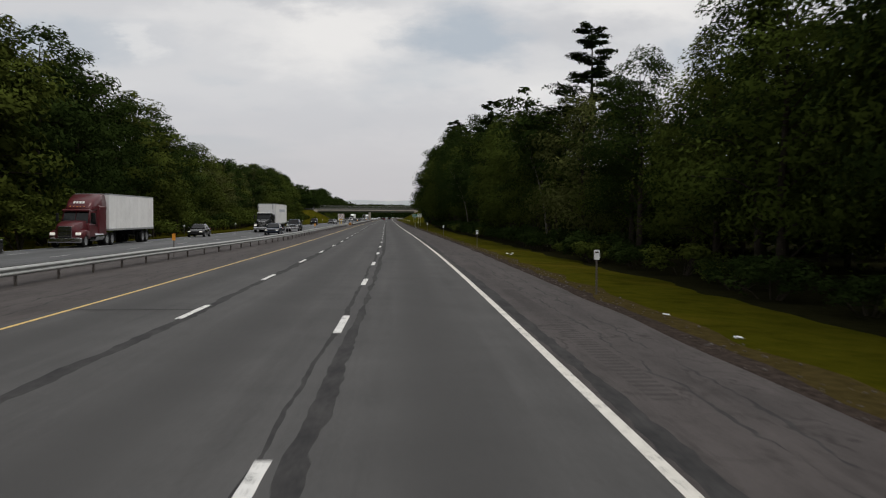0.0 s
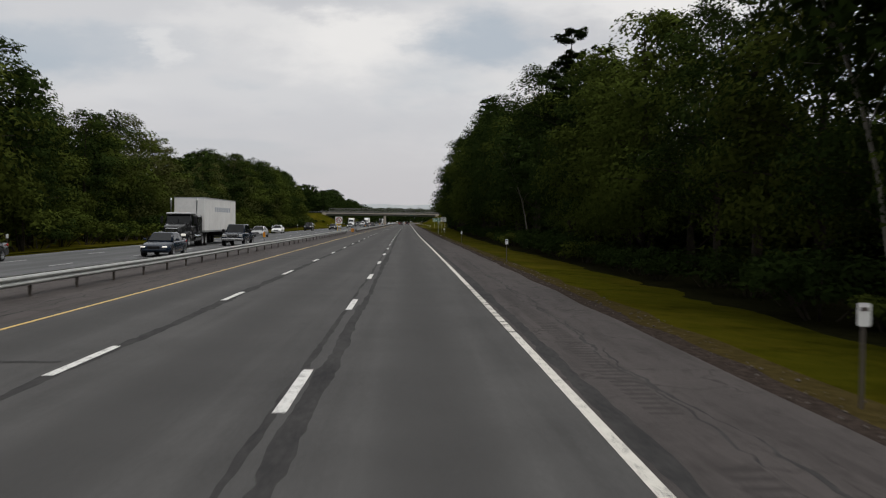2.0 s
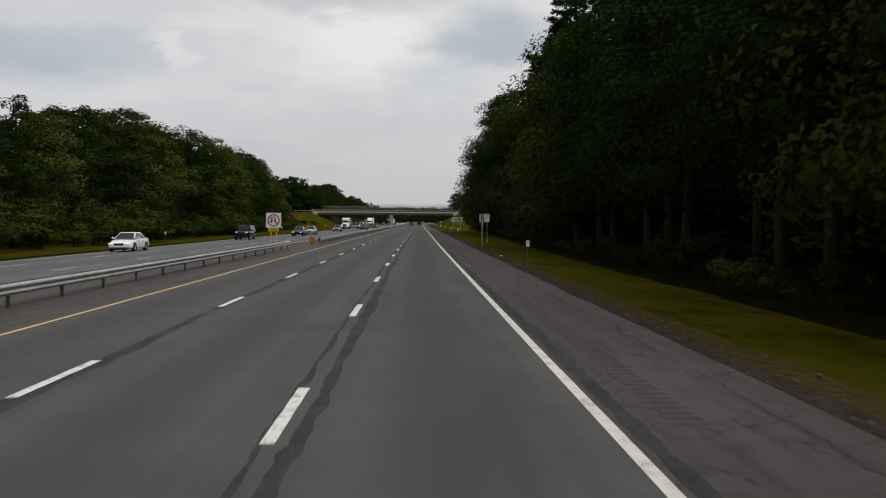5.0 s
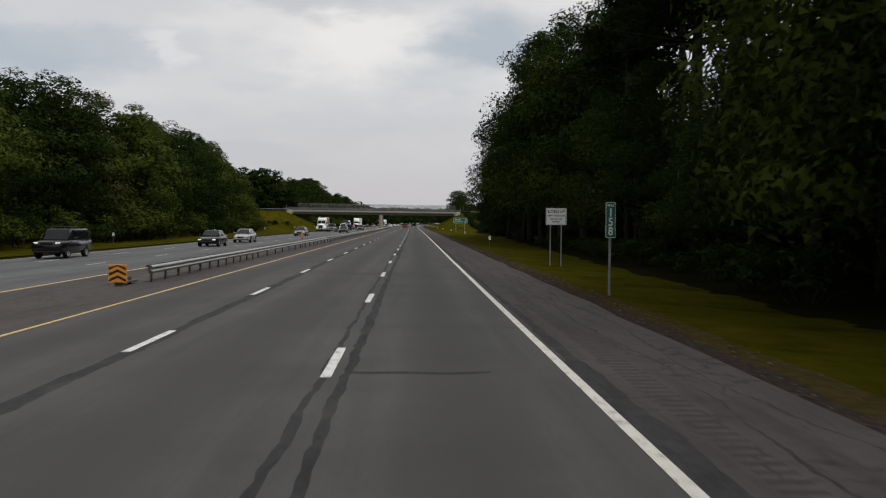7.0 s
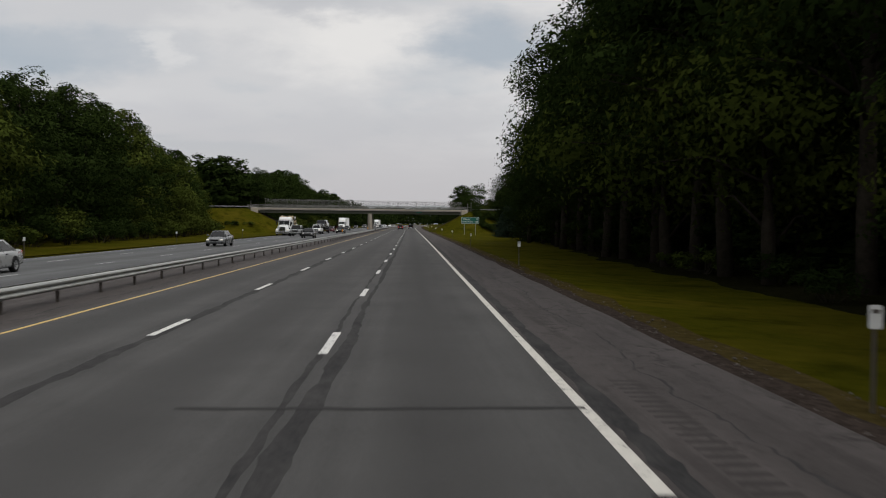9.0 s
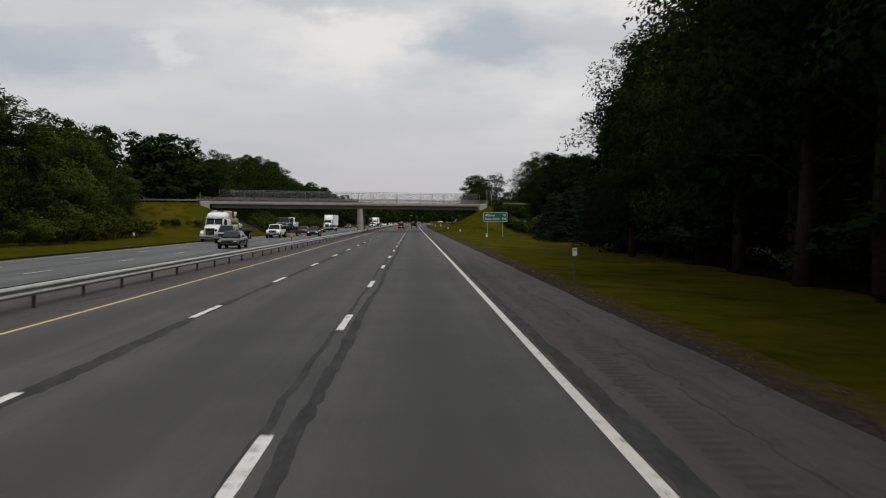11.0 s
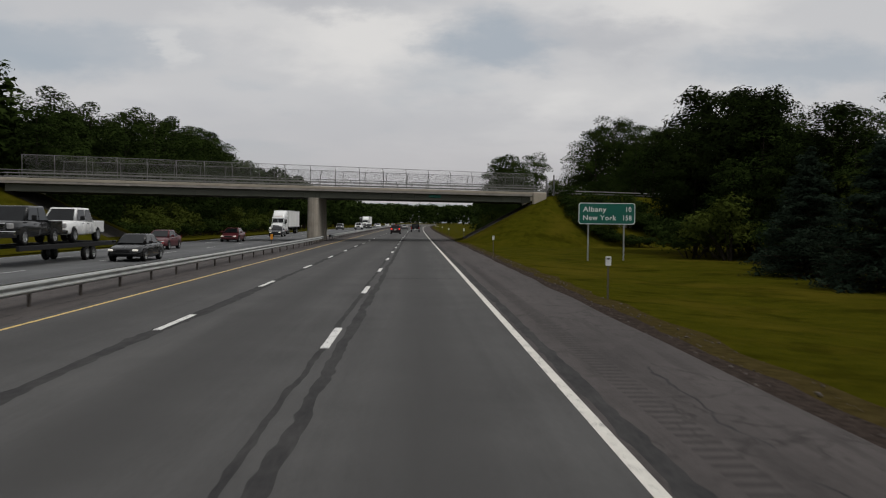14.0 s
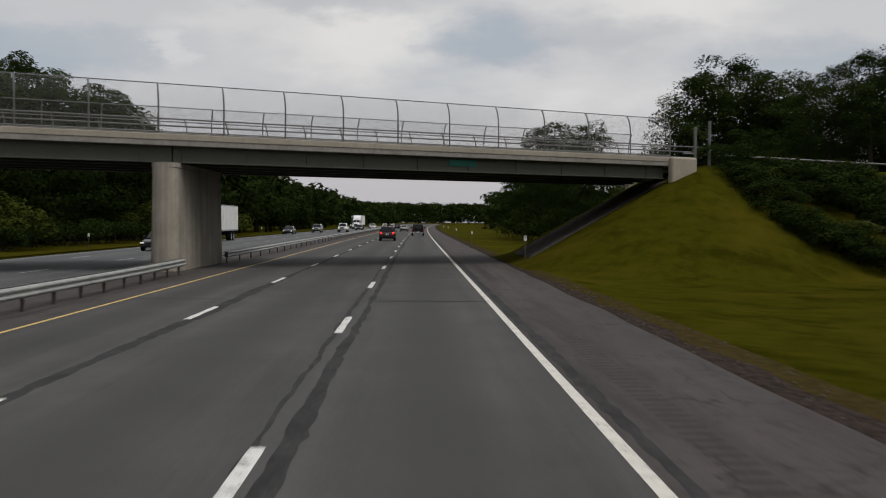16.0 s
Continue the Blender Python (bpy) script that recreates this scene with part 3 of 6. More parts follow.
def beam(s0, s1, off, side):
    """A corrugated steel beam along the median, its waves towards one side."""
    n = int((s1 - s0) / 3) + 1
    ss = np.linspace(s0, s1, n)
    prof = [(-side * d, z + 0.06) for d, z in W_FACE] + [(-side * (d - 0.012), z + 0.06) for d, z in W_FACE[::-1]]
    k = len(prof)
    verts = [spot(s, rail_lat(s) + off + d, z) for s in ss for d, z in prof]
    faces = [(i * k + j, i * k + (j + 1) % k, (i + 1) * k + (j + 1) % k, (i + 1) * k + j) for i in range(n - 1) for j in range(k)]
    faces += [tuple(range(k))[::-1], tuple((n - 1) * k + j for j in range(k))]
    return mesh_of("rail_beam", verts, faces, M_RAIL)


bm = bmesh.new()
box(bm, (0.07, 0.11, 0.64), (0, 0, 0.30), 0.008)
box(bm, (0.20, 0.10, 0.24), (0, 0, 0.47), 0.006)
POST_ME = bpy.data.meshes.new("guardrail_post")
bm.to_mesh(POST_ME)
bm.free()
POST_ME.materials.append(M_POST)


def guardrail(s0, s1, pitch, near=None):
    g = thing("guardrail", Matrix(), "weathered galvanised corrugated steel guardrail on dark posts in the median", "guardrail", "median guardrails")
    part("rail_beam", beam(s0, s1, -0.10, 1), None, g)
    part("rail_beam", beam(s0 + 0.4, s1 - 0.4, 0.12, -1), None, g)
    s = s0 + 0.5
    while s < s1:
        part("guardrail_post", POST_ME, None, g, at=stand(s, rail_lat(s) + 0.02))
        s += near if near and (s < s0 + 22 or s > s1 - 20) else pitch
    return g


guardrail(-60, 217.6, 3.5)
guardrail(234.2, 502.6, 3.5, 1.9)
guardrail(511.5, 860, 3.5)

# rail end pieces with the striped board
end = thing("rail_terminal", stand(232.6, 12.45), "guardrail end with black and orange chevron board", "guardrail end")
bm = bmesh.new()
box(bm, (0.28, 0.30, 0.44), (0, 0, 0.19), 0.03)
box(bm, (0.24, 1.5, 0.06), (0, 0.95, 0.10), 0.02)
box(bm, (0.10, 0.10, 0.3), (0.0, 1.1, 0.12), 0.01)
part("base", bm, M_POST, end)
part("chevron_board", boxed((0.62, 0.03, 0.62), (0, -0.2, 0.44), 0.012), M_ORANGE, end, "orange board")
bm = bmesh.new()
for k in range(3):
    for side in (1, -1):
        zc = 0.20 + 0.2 * k
        q = [(0.0, zc + 0.10), (side * 0.29, zc - 0.04), (side * 0.29, zc + 0.05), (0.0, zc + 0.19)]
        q = [(x, min(z, 0.74)) for x, z in q]
        vs = [bm.verts.new((x, -0.2215, z)) for x, z in (q if side > 0 else q[::-1])]
        bm.faces.new(vs)
part("chevron_stripes", bm, M_BLACK, end, "black chevron stripes")
end = thing("rail_terminal", stand(218.6, 12.85), "flared grey steel end of the guardrail", "guardrail end")
bm = bmesh.new()
box(bm, (0.42, 0.35, 0.40), (0, 0, 0.47), 0.10)
box(bm, (0.14, 0.14, 0.5), (0, -0.1, 0.2), 0.01)
box(bm, (0.12, 1.2, 0.10), (-0.02, 0.5, 0.12), 0.02)
part("bumper", bm, M_RAIL, end, smooth=True)


# ---- posts and signs ----
def text_mesh(body, size, x=0.0, z=0.0, align="LEFT", stretch=1.0, mat=None, depth=0.004):
    cu = bpy.data.curves.new("lettering", "FONT")
    cu.body, cu.size, cu.align_x, cu.extrude = body, size, align, depth
    cu.space_character = 1.12
    cu.offset = size * 0.022
    ob = new("lettering", cu)
    dg = bpy.context.evaluated_depsgraph_get()
    dg.update()
    me = bpy.data.meshes.new_from_object(ob.evaluated_get(dg))
    bpy.data.objects.remove(ob)
    me.transform(Matrix.Translation((x, 0, z)) @ Matrix.Rotation(radians(90), 4, "X") @ Matrix.Diagonal((stretch, 1, 1, 1)))
    me.materials.clear()
    me.materials.append(mat)
    return me


def plate(w, h, r, y0, y1, x=0.0, z=0.0):
    """A sign panel with rounded corners, between two depths."""
    bm = bmesh.new()
    pts = []
    for cx, cz, a0 in ((w / 2 - r, h / 2 - r, 0), (-w / 2 + r, h / 2 - r, 90), (-w / 2 + r, -h / 2 + r, 180), (w / 2 - r, -h / 2 + r, 270)):
        for k in range(5):
            a = radians(a0 + 22.5 * k)
            pts.append((x + cx + r * math.cos(a), z + cz + r * math.sin(a)))
    f = [bm.verts.new((px, y0, pz)) for px, pz in pts]
    b = [bm.verts.new((px, y1, pz)) for px, pz in pts]
    bm.faces.new(f)
    bm.faces.new(b[::-1])
    n = len(pts)
    for i in range(n):
        bm.faces.new((f[i], b[i], b[(i + 1) % n], f[(i + 1) % n]))
    bmesh.ops.recalc_face_normals(bm, faces=bm.faces)
    return bm


def channel_post(parent, x, h, w=0.07, y=0.06):
    bm = bmesh.new()
    box(bm, (w, 0.012, h + 0.3), (x, y, h / 2 - 0.15), 0.002)
    box(bm, (0.012, 0.05, h + 0.3), (x - w / 2 + 0.006, y + 0.025, h / 2 - 0.15), 0.002)
    box(bm, (0.012, 0.05, h + 0.3), (x + w / 2 - 0.006, y + 0.025, h / 2 - 0.15), 0.002)
    part("post", bm, M_STEEL, parent, "galvanised steel post")


def gz(s, l):
    return ground_z(s, l)


# distance sign
sg = thing("distance_sign", stand(470.6, -11.95, gz(470.6, -11.95), 1.0) @ Matrix.Diagonal((0.90, 0.90, 0.905, 1)), "large green highway distance sign with white border on two posts", "road sign")
for x in (-1.5, 1.42):
    channel_post(sg, x, 4.6, 0.12)
ZC = 3.8
panel = part("panel", plate(4.62, 1.72, 0.22, 0.0, 0.03, 0, ZC), M_SIGNW, sg, "white bordered panel")
part("face", plate(4.50, 1.60, 0.18, -0.004, 0.0, 0, ZC), M_SIGNG, panel, "green sign face")
for body, x, z, al, wd in (("Albany", -1.95, ZC + 0.16, "LEFT", 1.12), ("10", 2.0, ZC + 0.16, "RIGHT", 0.9), ("New York", -1.98, ZC - 0.52, "LEFT", 1.05), ("158", 2.02, ZC - 0.52, "RIGHT", 0.88)):
    part("lettering", text_mesh(body, 0.55, x, z, al, wd, M_SIGNW), None, panel, "white letters", Matrix.Translation((0, -0.006, 0)))

# mile marker
ms = thing("mile_marker", stand(231.2, -4.21, gz(231.2, -4.21), 2.0), "narrow green mile marker sign on a grey steel post", "road sign")
channel_post(ms, 0, 2.9, 0.07)
MZ = 2.53
panel = part("panel", plate(0.33, 1.18, 0.04, 0.0, 0.02, 0, MZ), M_SIGNW, ms, "white bordered panel")
part("face", plate(0.30, 1.15, 0.03, -0.004, 0.0, 0, MZ), M_SIGNG, panel, "green sign face")
part("lettering", text_mesh("MILE", 0.11, 0, MZ + 0.45, "CENTER", 0.9, M_SIGNW), None, panel, "white letters", Matrix.Translation((0, -0.006, 0)))
for i, ch in enumerate("158"):
    part("lettering", text_mesh(ch, 0.38, 0, MZ + 0.12 - 0.31 * i, "CENTER", 0.85, M_SIGNW), None, panel, "white digit", Matrix.Translation((0, -0.006, 0)))

# seat belt sign
bs = thing("buckle_up_sign", stand(254.4, -6.12, gz(254.4, -6.12) + 0.10, 2.0), "white seat belt law sign with black lettering on two posts", "road sign")
for x in (-0.33, 0.33):
    channel_post(bs, x, 3.1, 0.06)
panel = part("panel", plate(1.24, 1.0, 0.05, 0.0, 0.02, 0, 2.85), M_SIGNW, bs, "white panel")
bm = bmesh.new()
for w, h, x, z in ((1.16, 0.018, 0, 3.30), (1.16, 0.018, 0, 2.40), (0.018, 0.9, -0.575, 2.85), (0.018, 0.9, 0.575, 2.85)):
    box(bm, (w, 0.004, h), (x, -0.003, z))
part("border", bm, M_BLACK, panel, "black border line")
for body, size, z in (("BUCKLE UP!", 0.225, 3.07), ("NEW YORK LAW", 0.16, 2.85), ("SEAT BELT USE", 0.12, 2.66), ("REQUIRED", 0.12, 2.50)):
    part("lettering", text_mesh(body, size, 0, z, "CENTER", 0.78, M_BLACK), None, panel, "black letters", Matrix.Translation((0, -0.006, 0)))

# no U-turn sign in the median gap
ns = thing("no_u_turn_sign", stand(220.5, 14.25, 0), "white no U-turn sign above a small yellow plate", "road sign")
for x in (-0.22, 0.22):
    part("post", boxed((0.06, 0.05, 2.2), (x, 0.04, 1.0), 0.006), M_SIGNY, ns, "yellow painted post")
panel = part("panel", plate(1.24, 1.22, 0.06, 0.0, 0.02, 0, 2.34), M_SIGNW, ns, "white panel")


def ring(r0, r1, y, cx, cz, n=40, a0=0.0, a1=360.0):
    bm = bmesh.new()
    rows = []
    for k in range(n + 1):
        a = radians(a0 + (a1 - a0) * k / n)
        rows.append([bm.verts.new((cx + r * math.cos(a), yy, cz + r * math.sin(a))) for r, yy in ((r0, y), (r0, y - 0.004), (r1, y - 0.004), (r1, y))])
    for p, q in zip(rows, rows[1:]):
        for j in range(3):
            bm.faces.new((p[j], q[j], q[j + 1], p[j + 1]))
    bmesh.ops.recalc_face_normals(bm, faces=bm.faces)
    return bm


bm = ring(0.13, 0.21, -0.001, -0.02, 2.46, 20, 0, 180)
box(bm, (0.08, 0.004, 0.36), (0.15, -0.003, 2.28))
box(bm, (0.08, 0.004, 0.2), (-0.19, -0.003, 2.36))
vs = [bm.verts.new((x, -0.005, z)) for x, z in ((-0.34, 2.28), (-0.19, 2.10), (-0.04, 2.28))]
bm.faces.new(vs)
part("arrow", bm, M_BLACK, panel, "black U-turn arrow")
bm = ring(0.42, 0.52, -0.006, 0, 2.34)
box(bm, (0.95, 0.004, 0.085), (0, -0.009, 2.34), 0, Matrix.Rotation(radians(40), 4, "Y"))
part("prohibition_ring", bm, M_RED, panel, "red ring and bar")
part("border", boxed((1.30, 0.012, 1.28), (0, 0.029, 2.34), 0.004), M_STEEL, panel, "grey backing frame")
panel = part("yellow_plate", plate(0.86, 0.27, 0.03, 0.0, 0.02, 0, 1.55), M_SIGNY, ns, "yellow plate")
part("numerals", text_mesh("158.00", 0.22, 0, 1.475, "CENTER", 0.95, M_BLACK), None, panel, "dark numerals", at=Matrix.Translation((0, -0.004, 0)))

# white delineators on dark posts along the verge
dl = thing("delineator", stand(28.9, -3.5, gz(28.9, -3.5)), "white reflector plate on a thin dark roadside post", "delineator", "roadside delineators")
part("post", boxed((0.05, 0.03, 1.25), (0, 0, 0.5), 0.006), M_POST, dl)
face = part("reflector", plate(0.17, 0.30, 0.03, -0.03, -0.018, 0, 1.22), M_SIGNW, dl, "white reflector plate")
part("marking", boxed((0.10, 0.004, 0.05), (0, -0.0325, 1.29)), M_POST, face, "small dark marking bar")
for s in (68.9, 109.2, 149.8, 190.4, 271.0, 310.5, 351.5, 392.0, 433.5, 473.7, 514.0, 562.0, 602.0, 643.0, 684.0):
    l = -3.6 if s < 300 else -3.95
    copy_thing(dl, stand(s, l, gz(s, l), rng.uniform(-6, 6)))
# the same across the oncoming lanes
for s in (120, 160, 201, 242, 283, 324, 365, 406, 447, 540, 581, 622):
    copy_thing(dl, stand(s, 29.4, gz(s, 29.4), 180))

# orange flaps over the guardrail
ob_ = thing("rail_marker", stand(52, 14.75), "orange flexible marker blade beside the guardrail", "marker", "median markers")
part("stem", boxed((0.05, 0.02, 1.15), (0, 0, 0.5), 0.004), M_POST, ob_)
part("blade", plate(0.18, 0.38, 0.05, -0.02, 0.0, 0, 1.12), M_ORANGE, ob_, "orange blade")
for s in (127.5, 282.0, 392.3, 469.0):
    copy_thing(ob_, stand(s, rail_lat(s) + 0.3))

# litter on the verge
lt = thing("litter", stand(19.6, -4.3, gz(19.6, -4.3) + 0.02, 30), "crumpled white paper litter on the grass", "litter", "roadside litter")
bm = bmesh.new()
bmesh.ops.create_icosphere(bm, subdivisions=2, radius=0.09)
for v in bm.verts:
    v.co *= 1 + 0.5 * noise.noise(v.co * 14)
    v.co.z *= 0.35
part("paper", bm, M_SIGNW, lt)
for s, l in ((23.5, -4.0), (61.5, -4.9), (62.5, -5.4), (60.2, -5.0), (205, -3.6)):
    copy_thing(lt, stand(s, l, gz(s, l) + 0.02, rng.uniform(0, 360)))

# ---- overpass ----
bridge = thing("overpass", BR, "two-span steel girder overpass with concrete deck and curved chain-link fence", "bridge", kind="structure")
L = A_RIGHT - A_LEFT
MIDA = (A_RIGHT + A_LEFT) / 2
bm = bmesh.new()
box(bm, (L, B_FAR - B_NEAR, 0.24), (MIDA, (B_NEAR + B_FAR) / 2, 5.68), 0.02)
for v in bm.verts:
    v.co.x += SKEW * v.co.y
part("deck", bm, M_CONC2, bridge, "concrete deck slab")
for y in (B_NEAR + 0.18, B_FAR - 0.18):
    part("parapet", boxed((L, 0.42, 0.28), (MIDA + SKEW * y, y, 5.94), 0.03), M_CONC, bridge, "pale concrete kerb")
for y in np.linspace(B_NEAR + 0.42, B_FAR - 0.42, 5):
    bm = bmesh.new()
    for a0, a1 in ((A_LEFT + 0.5 + SKEW * y, SKEW * y - 0.03), (SKEW * y + 0.03, A_RIGHT - 0.5 + SKEW * y)):
        box(bm, (a1 - a0, 0.05, 0.74), ((a0 + a1) / 2, y, 5.19), 0.004)
        box(bm, (a1 - a0, 0.34, 0.05), ((a0 + a1) / 2, y, 4.845), 0.008)
        box(bm, (a1 - a0, 0.30, 0.04), ((a0 + a1) / 2, y, 5.535), 0.008)
        for a in np.arange(a0 + 0.4, a1, 2.9):
            box(bm, (0.03, 0.16, 0.66), (a, y, 5.19), 0.003)
    part("girder", bm, M_GIRDER, bridge, "green-grey painted steel girder")
part("name_plate", boxed((1.6, 0.03, 0.34), (14.8, B_NEAR + 0.36, 5.3), 0.006), M_SIGNG, bridge, "small green plate on the fascia")
# wall pier with a rounded nose, parallel to the highway
pier = thing("pier", stand(504.4, 13.25, 0, -1.0), "tapered concrete bridge pier with rounded nose and water stains", "bridge pier", kind="structure")
bm = bmesh.new()
prof = []
for k in range(9):
    a = radians(180 + 22.5 * k)
    prof.append((0.60 * math.cos(a), 0.5 + 0.55 * math.sin(a)))
for k in range(9):
    a = radians(22.5 * k)
    prof.append((0.60 * math.cos(a), 8.4 + 0.55 * math.sin(a)))
rows = []
for z, k in ((-0.3, 1.06), (0.35, 1.05), (4.58, 0.94), (4.61, 1.0), (4.81, 1.0)):
    rows.append([bm.verts.new((x * k, 4.4 + (y - 4.4) * (1 if k < 1 else 1 + (k - 1) * 0.3), z)) for x, y in prof])
for p, q in zip(rows, rows[1:]):
    for j in range(len(prof)):
        bm.faces.new((p[j], p[(j + 1) % len(prof)], q[(j + 1) % len(prof)], q[j]))
bm.faces.new(rows[-1])
part("pier_wall", bm, M_PIER, pier)
# abutments and wing walls
for side, a in ((1, A_RIGHT), (-1, A_LEFT)):
    ab = thing("abutment", BR @ pose(a, 0, 0), "concrete bridge abutment with wing wall above the grass slope", "abutment", kind="structure")
    seat = boxed((1.1, B_FAR + 0.3, 2.6), (side * 0.75, B_FAR / 2, 3.5), 0.05)
    for v in seat.verts:
        v.co.x += SKEW * v.co.y
    part("seat", seat, M_CONC, ab)
    for y in (-0.12, B_FAR + 0.12):
        part("wing_wall", boxed((1.9, 0.42, 2.0), (side * 0.75 + SKEW * y, y, 5.09), 0.12), M_CONC, ab, "pale concrete end block")
    # stone apron; the shade below the deck is partly in its dark colour
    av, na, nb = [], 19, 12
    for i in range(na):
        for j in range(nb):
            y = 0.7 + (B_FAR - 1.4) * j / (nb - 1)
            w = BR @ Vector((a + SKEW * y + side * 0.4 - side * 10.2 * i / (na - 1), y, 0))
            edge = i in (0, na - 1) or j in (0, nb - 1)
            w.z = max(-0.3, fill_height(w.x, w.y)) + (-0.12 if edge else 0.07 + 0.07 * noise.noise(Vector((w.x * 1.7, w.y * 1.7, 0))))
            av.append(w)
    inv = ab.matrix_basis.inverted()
    part("slope_apron", mesh_of("slope_apron", [inv @ v for v in av], [(i * nb + j, i * nb + j + 1, (i + 1) * nb + j + 1, (i + 1) * nb + j)[::side] for i in range(na - 1) for j in range(nb - 1)], M_STONE_SHADE), None, ab, "stone slope under the deck, coloured darker for the deck's shade")


# fences with curved tops, and the low rails behind
def fence(y, inward, name):
    fe = thing("bridge_fence", BR @ pose(SKEW * y, y, DECK_TOP + 0.08), name, "fence", "overpass fences")
    curve = [(0, -0.1), (0, 1.35), (0.05, 1.68), (0.17, 2.02), (0.36, 2.27)]
    n = 21
    posts = [A_RIGHT - 0.1 - 2.87 * k for k in range(n)]
    bm = tubed([(0, inward * d, z) for d, z in curve], 0.038, 6)
    me = bpy.data.meshes.new("fence_post")
    bm.to_mesh(me)
    bm.free()
    me.materials.append(M_FENCE)
    for a in posts:
        part("fence_post", me, None, fe, at=Matrix.Translation((a, 0, 0)))
    a0, a1 = posts[-1], posts[0]
    for d, z in (curve[-1], (0, 0.55), (0, 0.1)):
        part("fence_rail", tubed([(a0, inward * d, z), (a1, inward * d, z)], 0.025, 6), M_FENCE, fe)
    # woven wire
    pts = []
    length = [0.0]
    for p, q in zip(curve, curve[1:]):
        length.append(length[-1] + math.hypot(q[0] - p[0], q[1] - p[1]))
    H = length[-1]
    at_h = lambda h: (np.interp(h, length, [c[0] for c in curve]), np.interp(h, length, [c[1] for c in curve]))
    verts, faces = [], []
    pitch, w = 0.10, 0.0042
    for d in (1, -1):
        a = a0 - H
        while a < a1 + H:
            hs = [h for h in (0.1, 0.7, 1.45, 1.8, 2.1, H)]
            row = []
            for h in hs:
                aa = a + d * (h - H / 2)
                if a0 <= aa <= a1:
                    y_, z_ = at_h(h)
                    row.append((aa, inward * y_ + 0.004 * d, z_))
            if len(row) > 1:
                i0 = len(verts)
                for x, yy, zz in row:
                    verts += [(x - w, yy, zz), (x + w, yy, zz)]
                for i in range(len(row) - 1):
                    faces.append((i0 + 2 * i, i0 + 2 * i + 1, i0 + 2 * i + 3, i0 + 2 * i + 2))
            a += pitch
    part("wire_mesh", mesh_of("wire_mesh", verts, faces, M_FENCE), None, fe, "grey chain-link wire")
    return fe


fence(B_NEAR + 0.15, 1, "tall curved chain-link fence along the overpass")
fence(B_FAR - 0.15, -1, "tall curved chain-link fence along the overpass")
for y in (B_NEAR + 1.7, B_FAR - 1.7):
    rl = thing("bridge_railing", BR @ pose(SKEW * y, y, DECK_TOP - 0.2), "low steel railing with three rails on the overpass", "railing", "overpass railings")
    for z in (0.45, 0.8, 1.12):
        part("rail", tubed([(A_LEFT - 3, 0, z), (A_RIGHT + 3, 0, z)], 0.04, 6), M_FENCE, rl)
    for a in np.arange(A_LEFT - 2.6, A_RIGHT + 3, 1.9):
        part("railing_post", tubed([(a, 0, -0.12), (a, 0, 0.6), (a - 0.05, 0.04, 0.9), (a - 0.12, 0.1, 1.15)], 0.035, 5), M_FENCE, rl)
# guide rails of the road on top
for side, a in ((1, A_RIGHT), (-1, A_LEFT)):
    for y in (0.9, B_FAR - 0.9):
        gr = thing("guide_rail", BR @ pose(a + side * 1.2 + SKEW * y, y, DECK_TOP - 0.2), "pale steel guide rail along the raised crossing road", "guide rail", "crossing road guide rails")
        part("rail_beam", tubed([(0, 0, 0.62), (side * 45, 0, 0.45)], 0.07, 4), M_FENCE, gr)
        for k in range(12):
            part("guide_post", boxed((0.12, 0.12, 1.3), (side * (1 + 3.8 * k), 0.1, 0.0), 0.01), M_POST, gr)
for a, h in ((A_RIGHT + 1.9, 2.3), (A_RIGHT + 3.0, 2.7), (A_LEFT - 1.6, 2.2)):
    ep = thing("fence_end_post", BR @ pose(a, 0.2, DECK_TOP - 0.35), "grey steel end post beside the overpass", "post", "overpass end posts")
    part("shaft", boxed((0.14, 0.14, h), (0, 0, h / 2), 0.02), M_FENCE, ep)
cross = new("road", mesh_of("crossing_road", [BR @ Vector(p) for p in ((A_LEFT - 120, 1.6, DECK_TOP - 2.1), (A_LEFT - 42, 1.6, DECK_TOP - 0.13), (A_LEFT, 1.6, DECK_TOP - 0.13), (A_RIGHT, 1.6, DECK_TOP - 0.13), (A_RIGHT + 42, 1.6, DECK_TOP - 0.13), (A_RIGHT + 120, 1.6, DECK_TOP - 2.1), (A_LEFT - 120, 8, DECK_TOP - 2.1), (A_LEFT - 42, 8, DECK_TOP - 0.1), (A_LEFT, 8, DECK_TOP - 0.1), (A_RIGHT, 8, DECK_TOP - 0.1), (A_RIGHT + 42, 8, DECK_TOP - 0.1), (A_RIGHT + 120, 8, DECK_TOP - 2.1))], [(0, 1, 7, 6), (1, 2, 8, 7), (2, 3, 9, 8), (3, 4, 10, 9), (4, 5, 11, 10)], M_SHOULDER, uvs=[(0, 10 * k) for k in range(12)]))
tagged(cross, "asphalt road crossing on the overpass", "road", kind="structure")

